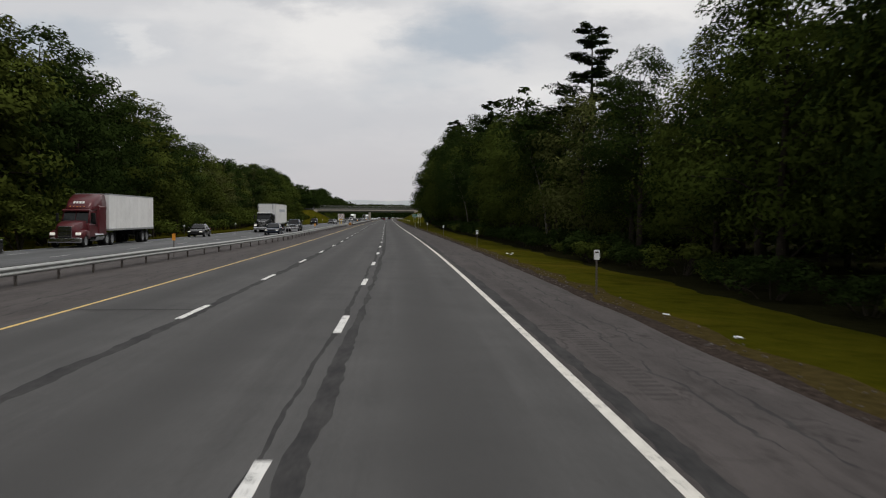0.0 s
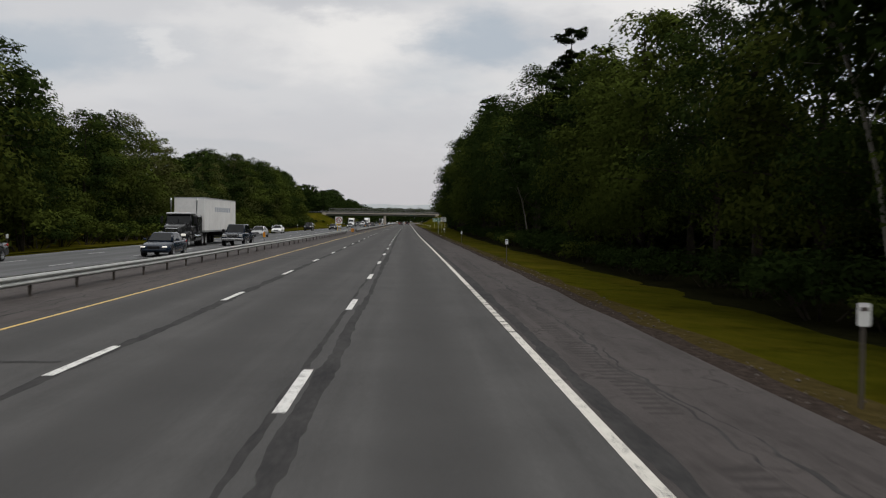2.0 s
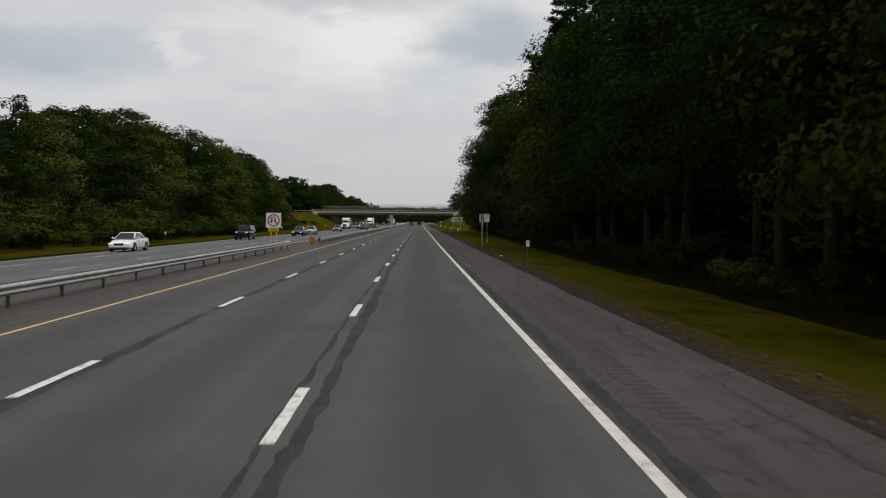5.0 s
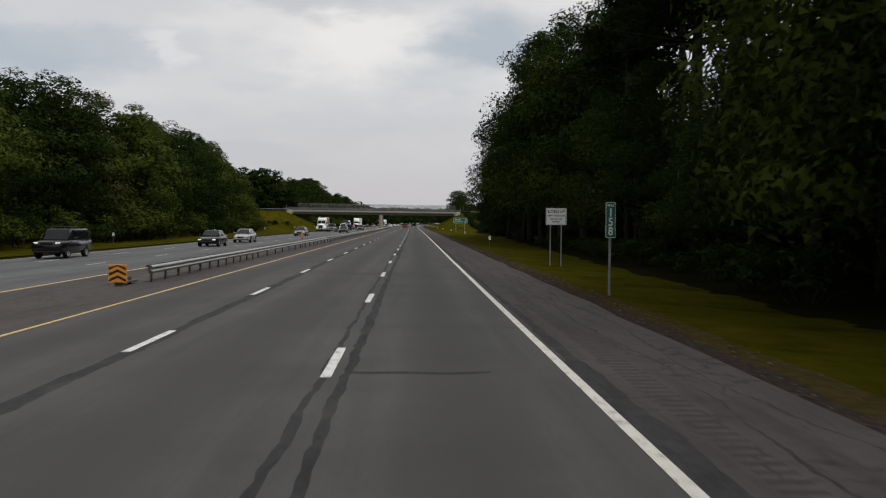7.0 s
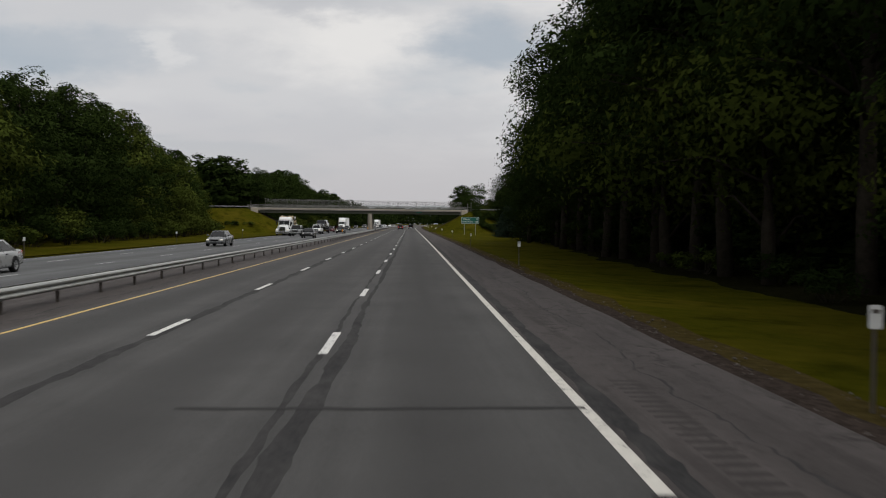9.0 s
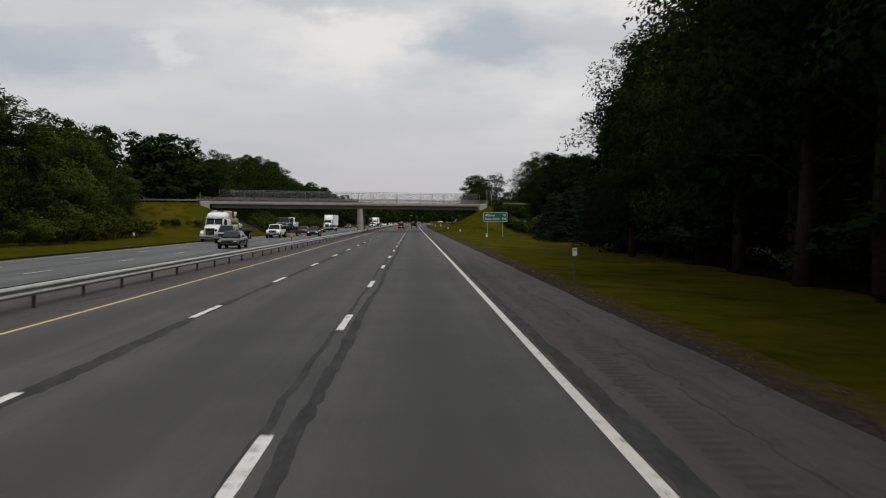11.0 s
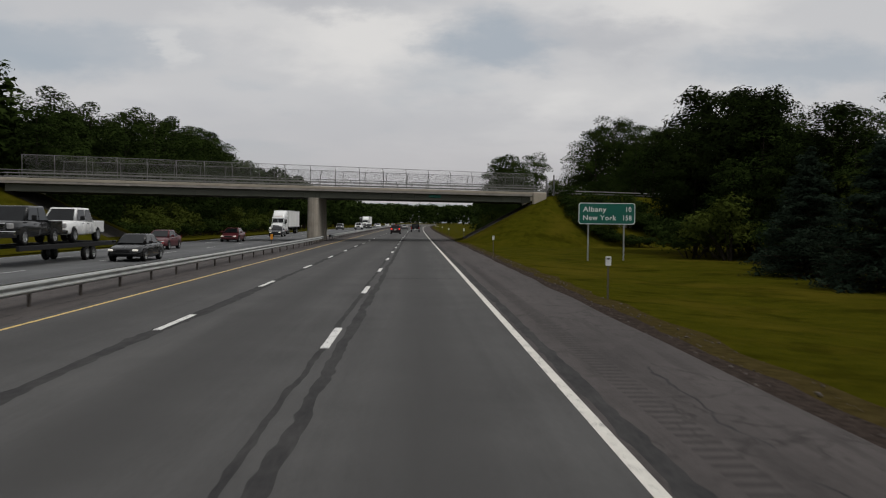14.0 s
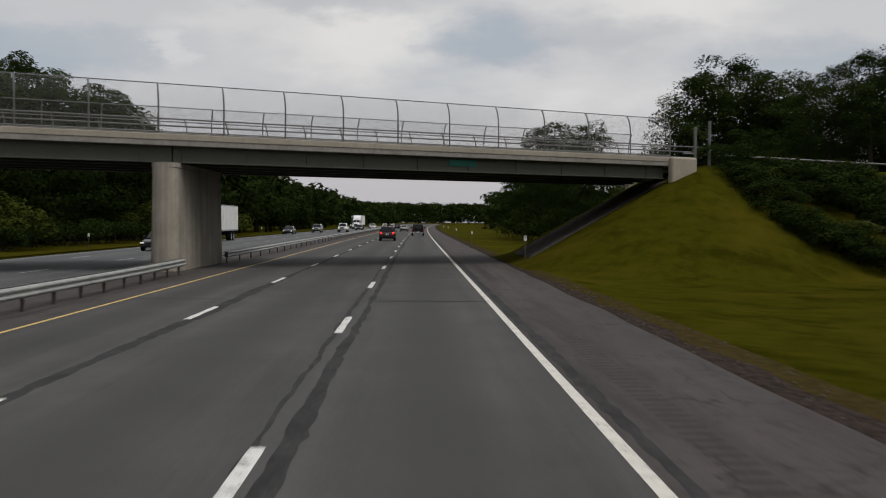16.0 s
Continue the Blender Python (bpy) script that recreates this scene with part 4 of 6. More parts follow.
# ---- trees ----
def leaves(rng, centres, radii, counts, size, squash=0.8, slim=0.62, lift=0.5, heart=None):
    """Many small pointed leaves in clumps, with normals that follow the clumps: (verts, normals)."""
    cs = np.repeat(np.asarray(centres, dtype=float), counts, axis=0)
    rs = np.repeat(np.asarray(radii, dtype=float), counts)
    n = len(cs)
    d = rng.normal(size=(n, 3))
    d[:, 2] = np.where(d[:, 2] < -0.4, -d[:, 2], d[:, 2])
    d /= np.linalg.norm(d, axis=1)[:, None]
    r = rs * (0.34 + 0.74 * rng.random(n) ** 0.55)
    p = cs + d * r[:, None] * np.array([1, 1, squash])
    soft = d * np.array([1, 1, 1.2])
    if heart is not None:
        out = p - np.asarray(heart)
        soft = soft + 1.0 * out / np.linalg.norm(out, axis=1)[:, None]
    soft += rng.normal(size=(n, 3)) * 0.14
    soft /= np.linalg.norm(soft, axis=1)[:, None]
    nrm = soft + rng.normal(size=(n, 3)) * 0.42 + np.array([0, 0, lift * 0.4])
    nrm /= np.linalg.norm(nrm, axis=1)[:, None]
    nrm *= np.sign((nrm * soft).sum(1))[:, None]
    t = np.cross(nrm, rng.normal(size=(n, 3)))
    t /= np.linalg.norm(t, axis=1)[:, None]
    b = np.cross(nrm, t)
    L = (size * (0.6 + 0.8 * rng.random(n)))[:, None]
    v = np.stack([p - t * L / 2 - b * L * slim / 2, p + t * L / 2 - b * L * slim * 0.2, p + b * L * slim / 2], 1).reshape(-1, 3)
    return v, np.repeat(soft, 3, axis=0)


def leaf_mesh(name, made, mat, k=3):
    v, soft = made
    me = bpy.data.meshes.new(name)
    n = len(v) // k
    me.vertices.add(len(v))
    me.vertices.foreach_set("co", v.astype(np.float32).ravel())
    me.loops.add(k * n)
    me.loops.foreach_set("vertex_index", np.arange(k * n, dtype=np.int32))
    me.polygons.add(n)
    me.polygons.foreach_set("loop_start", np.arange(0, k * n, k, dtype=np.int32))
    me.polygons.foreach_set("use_smooth", np.ones(n, dtype=bool))
    me.materials.append(mat)
    me.update()
    me.validate()
    if soft is not None:
        me.normals_split_custom_set_from_vertices(soft.astype(np.float32))
    return me


PARK = pose(0, -400, -50)


def broadleaf(seed, h, spread, low, clumps, per, size, mat, bark=None, lean=0.0, label="", name="tree", thin=1.0, limbs=3, core=0.62):
    """Trunk with limbs and a clumped crown."""
    rng = np.random.default_rng(seed)
    bm = bmesh.new()
    r0 = (0.011 * h + 0.05) * thin
    pts = [(lean * h * q * q + 0.15 * math.sin(3 * q + seed), 0.12 * math.sin(2.2 * q * 3 + seed), -0.6 + (h * 0.9 + 0.6) * q) for q in np.linspace(0, 1, 7)]
    tube(bm, pts, [r0 * (1.25 - 1.1 * q) for q in np.linspace(0, 1, 7)], 7)
    cs, rs = [], []
    for k in range(clumps):
        q = low + (1 - low) * ((k + rng.random()) / clumps)
        f = (q - low) / (1 - low)
        wide = spread * (math.sin(math.pi * min(1, 0.22 + 0.72 * f)) ** 0.8) * (0.75 + 0.4 * rng.random())
        a = rng.random() * 2 * math.pi
        rr = wide * (0.35 + 0.65 * rng.random() ** 0.5)
        base = Vector((np.interp(q * 0.85, np.linspace(0, 1, 7), [p[0] for p in pts]), np.interp(q * 0.85, np.linspace(0, 1, 7), [p[1] for p in pts]), q * h * 0.82))
        c = Vector((base.x + rr * math.cos(a), base.y + rr * math.sin(a), q * h * 0.96 + rng.normal() * 0.3))
        cs.append(c)
        rs.append(spread * (0.28 + 0.24 * rng.random()) * (1.15 - 0.5 * f))
        if limbs and k % limbs == 0:
            m = (base + c) / 2 + Vector((0, 0, 0.25))
            tube(bm, [base - Vector((0, 0, 0.6)), m, c], [r0 * 0.33 * (1.1 - 0.6 * f), r0 * 0.2 * (1.1 - 0.6 * f), 0.02], 5)
    th = thing(name, PARK, label, "tree")
    part("trunk", bm, bark or M_BARK, th, smooth=True)
    va, na = leaves(rng, cs, rs, [per] * len(cs), size, 0.84, heart=(0, 0, h * 0.5))
    zs = np.linspace(low + 0.12, 0.82, 10)
    inner = [(np.interp(q * 0.85, np.linspace(0, 1, 7), [p[0] for p in pts]), np.interp(q * 0.85, np.linspace(0, 1, 7), [p[1] for p in pts]), q * h * 0.93) for q in zs]
    vb, nb = leaves(rng, inner, [spread * core * math.sin(math.pi * min(1, 0.22 + 0.72 * (q - low) / (1 - low))) for q in zs], [max(50, per // 2)] * 10, size * 1.5, 0.9)
    part("crown", leaf_mesh("crown", (np.concatenate([va, vb]), np.concatenate([na, nb])), mat), None, th)
    return th


def pine(seed, h, spread, low, tiers, size, mat, droop=0.0, cone=False, label="", per=70, name="pine_tree"):
    """Conifer with whorls of flat boughs."""
    rng = np.random.default_rng(seed)
    bm = bmesh.new()
    r0 = 0.012 * h + 0.03
    tube(bm, [(0.1 * math.sin(q * 4 + seed) * (not cone), 0, -0.6 + (h + 0.4) * q) for q in np.linspace(0, 1, 6)], [r0 * (1.15 - 1.08 * q) for q in np.linspace(0, 1, 6)], 7)
    cs, rs, cnt = [], [], []
    for k in range(tiers):
        f = k / (tiers - 1)
        z = h * (low + (0.99 - low) * f)
        reach = spread * ((1.0 - f) ** 0.85 + 0.06 if cone else (1 - f * 0.72) * (0.55 + 0.6 * rng.random()))
        n = 7 if cone else 5
        a0 = rng.random() * 7
        for j in range(n):
            a = a0 + 2 * math.pi * j / n + rng.normal() * 0.25
            rch = reach * (0.8 + 0.3 * rng.random())
            tip = Vector((rch * math.cos(a), rch * math.sin(a), z + rch * (0.14 - droop) + rng.normal() * (0.4 if cone else 0.55)))
            tube(bm, [(0, 0, z - 0.1), tip * 0.5 + Vector((0, 0, (z - 0.1) * 0.5)), tip], [0.05 * (1.2 - f), 0.035 * (1.2 - f), 0.01], 4)
            steps = 4 if rch > 1.2 else 2
            for i in range(steps):
                q = 0.35 + 0.65 * (i + 0.6) / steps
                cs.append(Vector((0, 0, z)).lerp(tip, q))
                rs.append((0.28 + 0.20 * rch) * (0.7 + 0.3 * rng.random()))
                cnt.append(int(per * (0.5 + 0.5 * min(1, rch / 2)) / steps))
    th = thing(name, PARK, label, "tree")
    part("trunk", bm, M_BARK, th, smooth=True)
    part("crown", leaf_mesh("crown", leaves(rng, cs, rs, cnt, size, 0.5 if cone else 0.62, 0.36, 0.7), mat), None, th)
    return th


def bush(seed, h, w, n, per, size, mat, label, name="shrub"):
    rng = np.random.default_rng(seed)
    bm = bmesh.new()
    cs, rs = [], []
    for k in range(n):
        a = rng.random() * 6.28
        q = rng.random() ** 0.5
        c = Vector((w * 0.75 * q * math.cos(a), w * 0.75 * q * math.sin(a), h * (0.22 + 0.62 * rng.random() * (1 - 0.5 * q))))
        cs.append(c)
        rs.append(0.24 * (w + h) / 2 * (0.8 + 0.6 * rng.random()))
        if k % 2 == 0:
            tube(bm, [(c.x * 0.15, c.y * 0.15, -0.3), c * 0.6, c], [0.045, 0.03, 0.01], 4)
    th = thing(name, PARK, label, "shrub")
    part("stem", bm, M_BARK, th)
    part("crown", leaf_mesh("crown", leaves(rng, cs, rs, [per] * n, size), mat), None, th)
    return th


DARK = "tall dense dark green broadleaf tree at the forest edge"
LIGHT = "broadleaf tree with lighter yellowish green leaves at the forest edge"
HI = [broadleaf(11 + k, 20, 4.8, (0.14, 0.22, 0.30, 0.18)[k], 54, 240, 0.27, M_LEAF, label=DARK, core=0.5) for k in range(4)]
HI += [broadleaf(21 + k, 15, 4.4, 0.12, 46, 230, 0.26, M_LEAF2, label=LIGHT, core=0.5) for k in range(2)]
HI += [broadleaf(25 + k, 15, 4.8, 0.10, 46, 170, 0.31, M_LEAF3, label="rounded broadleaf tree with pale olive blossom-tinted leaves") for k in range(2)]
MID = [broadleaf(111 + k, 20, 4.7, (0.06, 0.10, 0.14, 0.05)[k], 50, 140, 0.37, M_LEAF, label=DARK) for k in range(4)]
MID += [broadleaf(121 + k, 15, 4.4, 0.05, 46, 140, 0.36, M_LEAF2, label=LIGHT) for k in range(2)]
MID += [HI[6], HI[7]]
LO = [broadleaf(31 + k, 20, 5.2, 0.14, 40, 40, 0.95, M_LEAF, label="dark green broadleaf tree standing deeper in the forest", limbs=0) for k in range(3)]
LO += [broadleaf(35, 16, 5.0, 0.08, 38, 40, 0.9, M_LEAF2, label="lighter green broadleaf tree standing in the forest", limbs=0)]
GAUNT = [broadleaf(91 + k, 22, 3.4, 0.5, 30, 130, 0.33, M_LEAF, label="tall gaunt tree with a bare trunk and a high thin crown", core=0.4) for k in range(2)]
PINES = [pine(41 + k, 24, 4.6, 0.55, 11, 0.40, M_NEEDLE, -0.06, label="tall white pine with open flat boughs", per=180) for k in range(2)]
SPRUCE = [pine(51, 17, 4.6, 0.04, 30, 0.40, M_NEEDLE, 0.32, True, "tall dark spruce with drooping boughs down to the lawn", 140, "spruce_tree"),
          pine(52, 7, 2.9, 0.03, 20, 0.26, M_BLUE, 0.2, True, "young bluish spruce standing on the lawn", 120, "spruce_tree")]
SHRUBS = [bush(61, 3.2, 2.6, 16, 100, 0.25, M_LEAF, "dark green leafy shrub at the foot of the trees"),
          bush(62, 2.4, 2.4, 14, 100, 0.24, M_LEAF2, "light green leafy shrub at the foot of the trees"),
          bush(63, 5.0, 3.2, 20, 100, 0.30, M_LEAF2, "tall light green thicket at the forest edge")]
BROADPINE = broadleaf(81, 14, 4.6, 0.22, 64, 200, 0.31, M_NEEDLE, core=0.72, label="broad dark pine with an irregular rounded crown", name="pine_tree")
BIRCH = broadleaf(71, 15, 3.0, 0.45, 30, 60, 0.42, M_LEAF, M_BIRCH, 0.3, "slender birch with a pale leaning trunk", "birch_tree", 0.42)


def aside(s, l):
    """Moves a place along the highway until it is off the crossing road."""
    q = (BR_INV @ spot(s, l)).y
    return s if not -4 < q < 13.5 else s - (q + 4) * 1.1 if q < 4.8 else s + (13.5 - q) * 1.1


def plant(src, s, l, k=1.0, wide=1.0, sink=0.0, turn=None):
    s = aside(s, l) if l > 30 else s
    k *= 0.62 if l > 30 and ground_z(s, l) > 1 else 1
    m = stand(s, l, ground_z(s, l) - sink, rng.uniform(0, 360) if turn is None else turn)
    return copy_thing(src, m @ Matrix.Diagonal((k * wide, k * wide, k, 1)))


rng = random.Random(5)
DEEP = []


def deep(s, l, k, wide=1.1):
    """A tree of the closed forest behind the edge; these are joined into one mass."""
    s = aside(s, l)
    DEEP.append((rng.randrange(4), stand(s, l, ground_z(s, l), rng.uniform(0, 360)) @ Matrix.Diagonal((k * wide, k * wide, k, 1))))


# forest beside the shoulder
R_TALL = lambda s: float(np.interp(s, [-20, 30, 55, 72, 100, 150, 190, 240, 300, 330, 352, 375, 390], [0.84, 0.84, 0.70, 0.62, 0.80, 0.95, 1.05, 1.2, 1.32, 1.36, 1.15, 0.95, 0.9]))
s = -20.0
while s < 388:
    src = HI[rng.randrange(4)] if rng.random() < (0.45 if s < 130 else 0.68 if s < 285 else 0.9) else HI[4 + rng.randrange(3 if 40 < s < 75 else 2)]
    light = src in HI[4:]
    l = -13.4 + rng.uniform(-1.4, 1.2) - (0.9 if s > 250 else 0) - (1.2 if s > 355 else 0)
    low = 0.42 if 141 < s < 161 else 0.42 if 240 < s < 262 else 0.6 if 262 <= s < 290 else 1
    plant(src, s, l - (1.5 if low < 1 else 0), R_TALL(s) * rng.uniform(0.84, 1.08) * (1.2 if light else 1) * low, rng.uniform(0.95, 1.15) * (1.3 if low < 1 else 1))
    s += rng.uniform(4.2, 6.4)
s = -20.0
while s < 384:
    open_ = 78 < s < 140 or 235 < s < 258
    clear = 140 <= s < 178 or 258 <= s < 300
    deep(s, rng.uniform(-23, -18), R_TALL(s) * rng.uniform(0.8, 1.05) * (0.44 if clear else 0.62 if open_ else 1), 1.5 if clear else 1.35 if open_ else 1.1)
    s += rng.uniform(4.5, 6.5)
s = -10.0
while s < 390:
    open_ = 55 < s < 160 or 235 < s < 280
    clear = 160 <= s < 216 or 276 <= s < 330
    deep(s, rng.uniform(-36, -27), R_TALL(s) * rng.uniform(0.9, 1.1) * (0.45 if clear else 0.55 if open_ else 1), 1.6 if open_ or clear else 1.2)
    s += rng.uniform(6, 9)
s = 60.0
while s < 385:
    deep(s, rng.uniform(-30, -17), rng.uniform(0.26, 0.36), 2.3)
    s += rng.uniform(1.6, 2.8)
s = -10.0
while s < 375:
    plant(SHRUBS[rng.choice((0, 0, 0, 0, 0, 1))], s, EDGE(s) - rng.uniform(1.4, 3.2), rng.uniform(0.4, 0.85), 1.15)
    s += rng.uniform(2.5, 5) if s < 160 else rng.uniform(5, 10)
for s, l, k in ((79, -14.5, 0.78), (134.5, -14.5, 0.72), (141, -13.2, 0.85), (251, -15.5, 1.2), (255, -18.5, 1.15), (259, -16.0, 1.1), (264.5, -17.5, 1.2), (271, -18.5, 1.25), (276, -15.5, 1.1), (283, -17.5, 1.15), (56, -20, 0.7)):
    plant(PINES[rng.randrange(2)], s, l, k, 1.5 if s == 79 else 1.15)
for s, l, k in ((153.5, -14.0, 0.95), (280, -17.5, 1.15)):
    plant(GAUNT[rng.randrange(2)], s, l, k)
plant(BIRCH, 149.0, -10.5, 0.8, 1.0, 0, 180)
plant(BIRCH, 82.0, -11.4, 0.95, 1.0, 0, 160)
# lawn before the overpass
for s, l, k in ((402, -19.8, 1.15), (393, -19.0, 1.05), (409, -23.5, 1.0), (413, -18.9, 0.86), (397, -24, 1.2), (386, -21, 1.2)):
    plant(SPRUCE[0], s, l, k)
for s, l, k in ((431.5, -17.4, 0.86), (436, -20.5, 0.9), (443, -17.6, 0.85), (452, -18.5, 0.88), (447, -22, 1.0), (458, -21, 0.88), (428, -23.5, 0.85), (439, -24, 1.0)):
    plant(SPRUCE[1], s, l, k, 1.15)
for s, l, k in ((492.5, -26.5, 1.12), (489, -29.5, 1.1), (495, -31.5, 1.12), (486.5, -23.5, 0.8), (483, -28, 0.95), (474, -30, 0.85), (400, -21.2, 1.3), (406, -21.8, 1.2), (395, -20.4, 1.3), (388.5, -20, 1.3)):
    plant(BROADPINE, s, l, k, 1.1 if s > 450 else 0.95)
plant(SPRUCE[0], 437, -26.3, 0.94, 0.82)
for s, l, k, src in ((470, -30, 0.50, 0), (477, -23.5, 0.40, 1), (474, -27, 0.45, 3), (462, -29, 0.5, 3), (489, -33, 0.6, 2), (455, -33, 0.6, 0), (471, -37, 0.7, 1), (440, -31, 0.6, 2), (425, -32, 0.75, 0), (416, -30, 0.85, 3), (448, -40, 0.75, 1), (484, -36, 0.6, 0), (466, -45, 0.7, 3)):
    plant(MID[src], s, l, k, 1.25)
for s, l, k, src in ((478, -20.5, 1.2, 0), (473, -22, 1.1, 2), (481, -23, 1.3, 0), (484, -26, 1.2, 2), (475, -26, 1.4, 0), (468, -25, 1.2, 0), (487, -29, 1.3, 0), (463, -27, 1.3, 2), (470, -31, 1.5, 0), (490, -25, 0.9, 0), (455, -28, 1.3, 0), (446, -28, 1.3, 0), (437, -29, 1.4, 2), (427, -29, 1.4, 0), (418, -27, 1.4, 0)):
    plant(SHRUBS[src], s, l, k, 1.15)
for s, l, k, src in ((480, -27, 0.55, 3), (483, -32, 0.62, 0), (475, -34, 0.6, 3), (487, -28, 0.5, 1), (468, -33, 0.62, 3)):
    plant(MID[src], s, l, k, 1.3)
# beyond the crossing road, on its far side
for s, l, k, src in ((566, -30.5, 0.98, 0), (570, -34.5, 1.1, 1), (574, -39, 1.1, 3), (568, -41, 1.0, 2), (577, -33.5, 1.08, 0), (573, -44, 0.95, 1), (563, -37, 0.95, 2), (529, -31, 0.72, 1), (534, -35, 0.84, 0), (539, -39, 0.88, 3), (537, -30, 0.72, 0), (547, -41, 0.9, 1), (544, -47, 0.9, 2), (534, -58, 0.85, 3), (551, -33, 0.8, 0), (541, -25, 0.55, 1), (553, -26, 0.6, 3), (531, -29, 0.66, 0), (536, -33, 0.8, 3), (534, -38, 0.84, 1), (542, -36, 0.86, 2), (545, -29, 0.7, 1), (538, -44, 0.86, 0), (528, -50, 0.8, 2), (551, -45, 0.9, 1), (556, -31, 0.76, 3), (563, -35, 0.85, 0), (540, -62, 0.85, 2), (533, -74, 0.8, 0), (522, -84, 0.8, 1), (540, -27, 0.62, 1), (546, -33, 0.76, 0), (541, -40, 0.76, 3), (553, -37, 0.8, 1), (560, -42, 0.8, 2), (535, -48, 0.78, 0), (530, -56, 0.76, 1), (548, -52, 0.82, 3), (526, -66, 0.76, 3), (566, -22, 0.5, 4), (575, -17, 0.62, 1), (582, -19, 0.7, 0), (590, -17, 0.84, 3), (603, -17, 0.86, 3), (618, -20, 0.88, 2), (598, -24, 0.88, 2), (580, -26, 0.75, 5), (570, -29, 0.75, 0), (632, -19, 0.84, 1), (650, -22, 0.88, 0), (668, -20, 0.7, 3), (690, -24, 0.7, 2)):
    plant((HI if s < 582 else MID)[src], s, l, k * (0.62 if l < -24 and s < 562 else 1), 1.25)
for s in (574, 580, 587, 595, 604, 613):
    plant(SHRUBS[rng.choice((0, 2))], s, rng.uniform(-15.5, -13.5), rng.uniform(0.9, 1.3), 1.2)
# forest across the oncoming lanes
L_FRONT = lambda s: float(np.interp(s, [30, 100, 150, 230, 330, 440, 492], [35, 36, 39, 42, 45, 50, 55]))
L_TALL = lambda s: float(np.interp(s, [30, 100, 111, 127, 141, 157, 178, 193, 201, 207, 215, 223, 237, 259, 299, 328, 340, 350, 370, 407, 428, 441, 470, 500, 515, 541, 566, 592, 606, 624, 665, 741, 800], [20, 20.3, 21.0, 21.0, 18.6, 16.0, 17.6, 16.6, 16.4, 11, 10.5, 13, 15.6, 18.6, 20.6, 20.8, 19.2, 21.6, 21.4, 22, 19.4, 17.0, 16.6, 17.4, 17.0, 18.8, 20.2, 21.3, 20, 17.6, 17.5, 15.5, 14])) / 20.6
s = 30.0
while s < 492:
    light = rng.random() < (0.72 if 150 < s < 330 else 0.2 if s <= 150 else 0.42)
    src = MID[4 + rng.randrange(4 if 180 < s < 330 else 2)] if light else MID[rng.randrange(4)]
    plant(src, s, L_FRONT(s) + rng.uniform(-1.5, 2), L_TALL(s) * rng.uniform(0.88, 1.06) * (1.28 if light else 1), 1.15)
    s += rng.uniform(5.2, 7.6)
s = 30.0
while s < 500:
    deep(s, L_FRONT(s) + rng.uniform(6, 12), L_TALL(s) * rng.uniform(0.9, 1.06), 1.15)
    s += rng.uniform(5, 7.5)
s = 40.0
while s < 480:
    plant(SHRUBS[rng.choice((0, 1, 2, 2))], s, L_FRONT(s) - rng.uniform(3.4, 5.0), rng.uniform(0.8, 1.3), 1.25)
    s += rng.uniform(5, 9)
# beyond the overpass on the far side
s = 500.0
while s < 640:
    plant(MID[rng.randrange(4)], s, rng.uniform(43, 49), L_TALL(s) * rng.uniform(0.94, 1.06), 1.3)
    s += rng.uniform(4, 6.5)
s = 484.0
while s < 640:
    plant(LO[rng.randrange(3)], s, rng.uniform(62, 74), rng.uniform(0.95, 1.1) * (0.66 if s < 545 else 0.92), 1.3)
    s += rng.uniform(6, 9)
s = 492.0
while s < 850:
    deep(s, rng.uniform(47, 58) - (8 if s > 640 else 0), L_TALL(s) * rng.uniform(0.9, 1.02), 1.25)
    s += rng.uniform(2.6, 4.5)
s = 520.0
while s < 640:
    plant(SHRUBS[rng.choice((0, 0, 2))], s, rng.uniform(37.5, 40), rng.uniform(0.8, 1.2), 1.3)
    s += rng.uniform(4, 7)
culvert = thing("culvert_headwall", stand(513.6, -23.4, gz(513.6, -23.4), 20), "pale broken concrete culvert headwall in the scrub", "culvert")
for x, w, h in ((-0.9, 0.7, 0.45), (0.05, 0.6, 0.35), (0.9, 0.6, 0.25)):
    part("block", boxed((w, 0.4, h + 0.5), (x, 0, h / 2 - 0.25), 0.06, Matrix.Rotation(radians(4 * x), 4, "Y")), M_CONC2, culvert)
pole = thing("utility_pole", stand(556.0, -41.5, gz(556.0, -41.5)), "thin pale utility pole beyond the crossing road", "pole")
part("shaft", tubed([(0, 0, -0.3), (0, 0, 6), (0, 0, 12)], [0.14, 0.12, 0.09], 8), M_STEEL, pole)
part("crossarm", boxed((1.4, 0.1, 0.12), (0, 0, 11.3), 0.01), M_STEEL, pole)
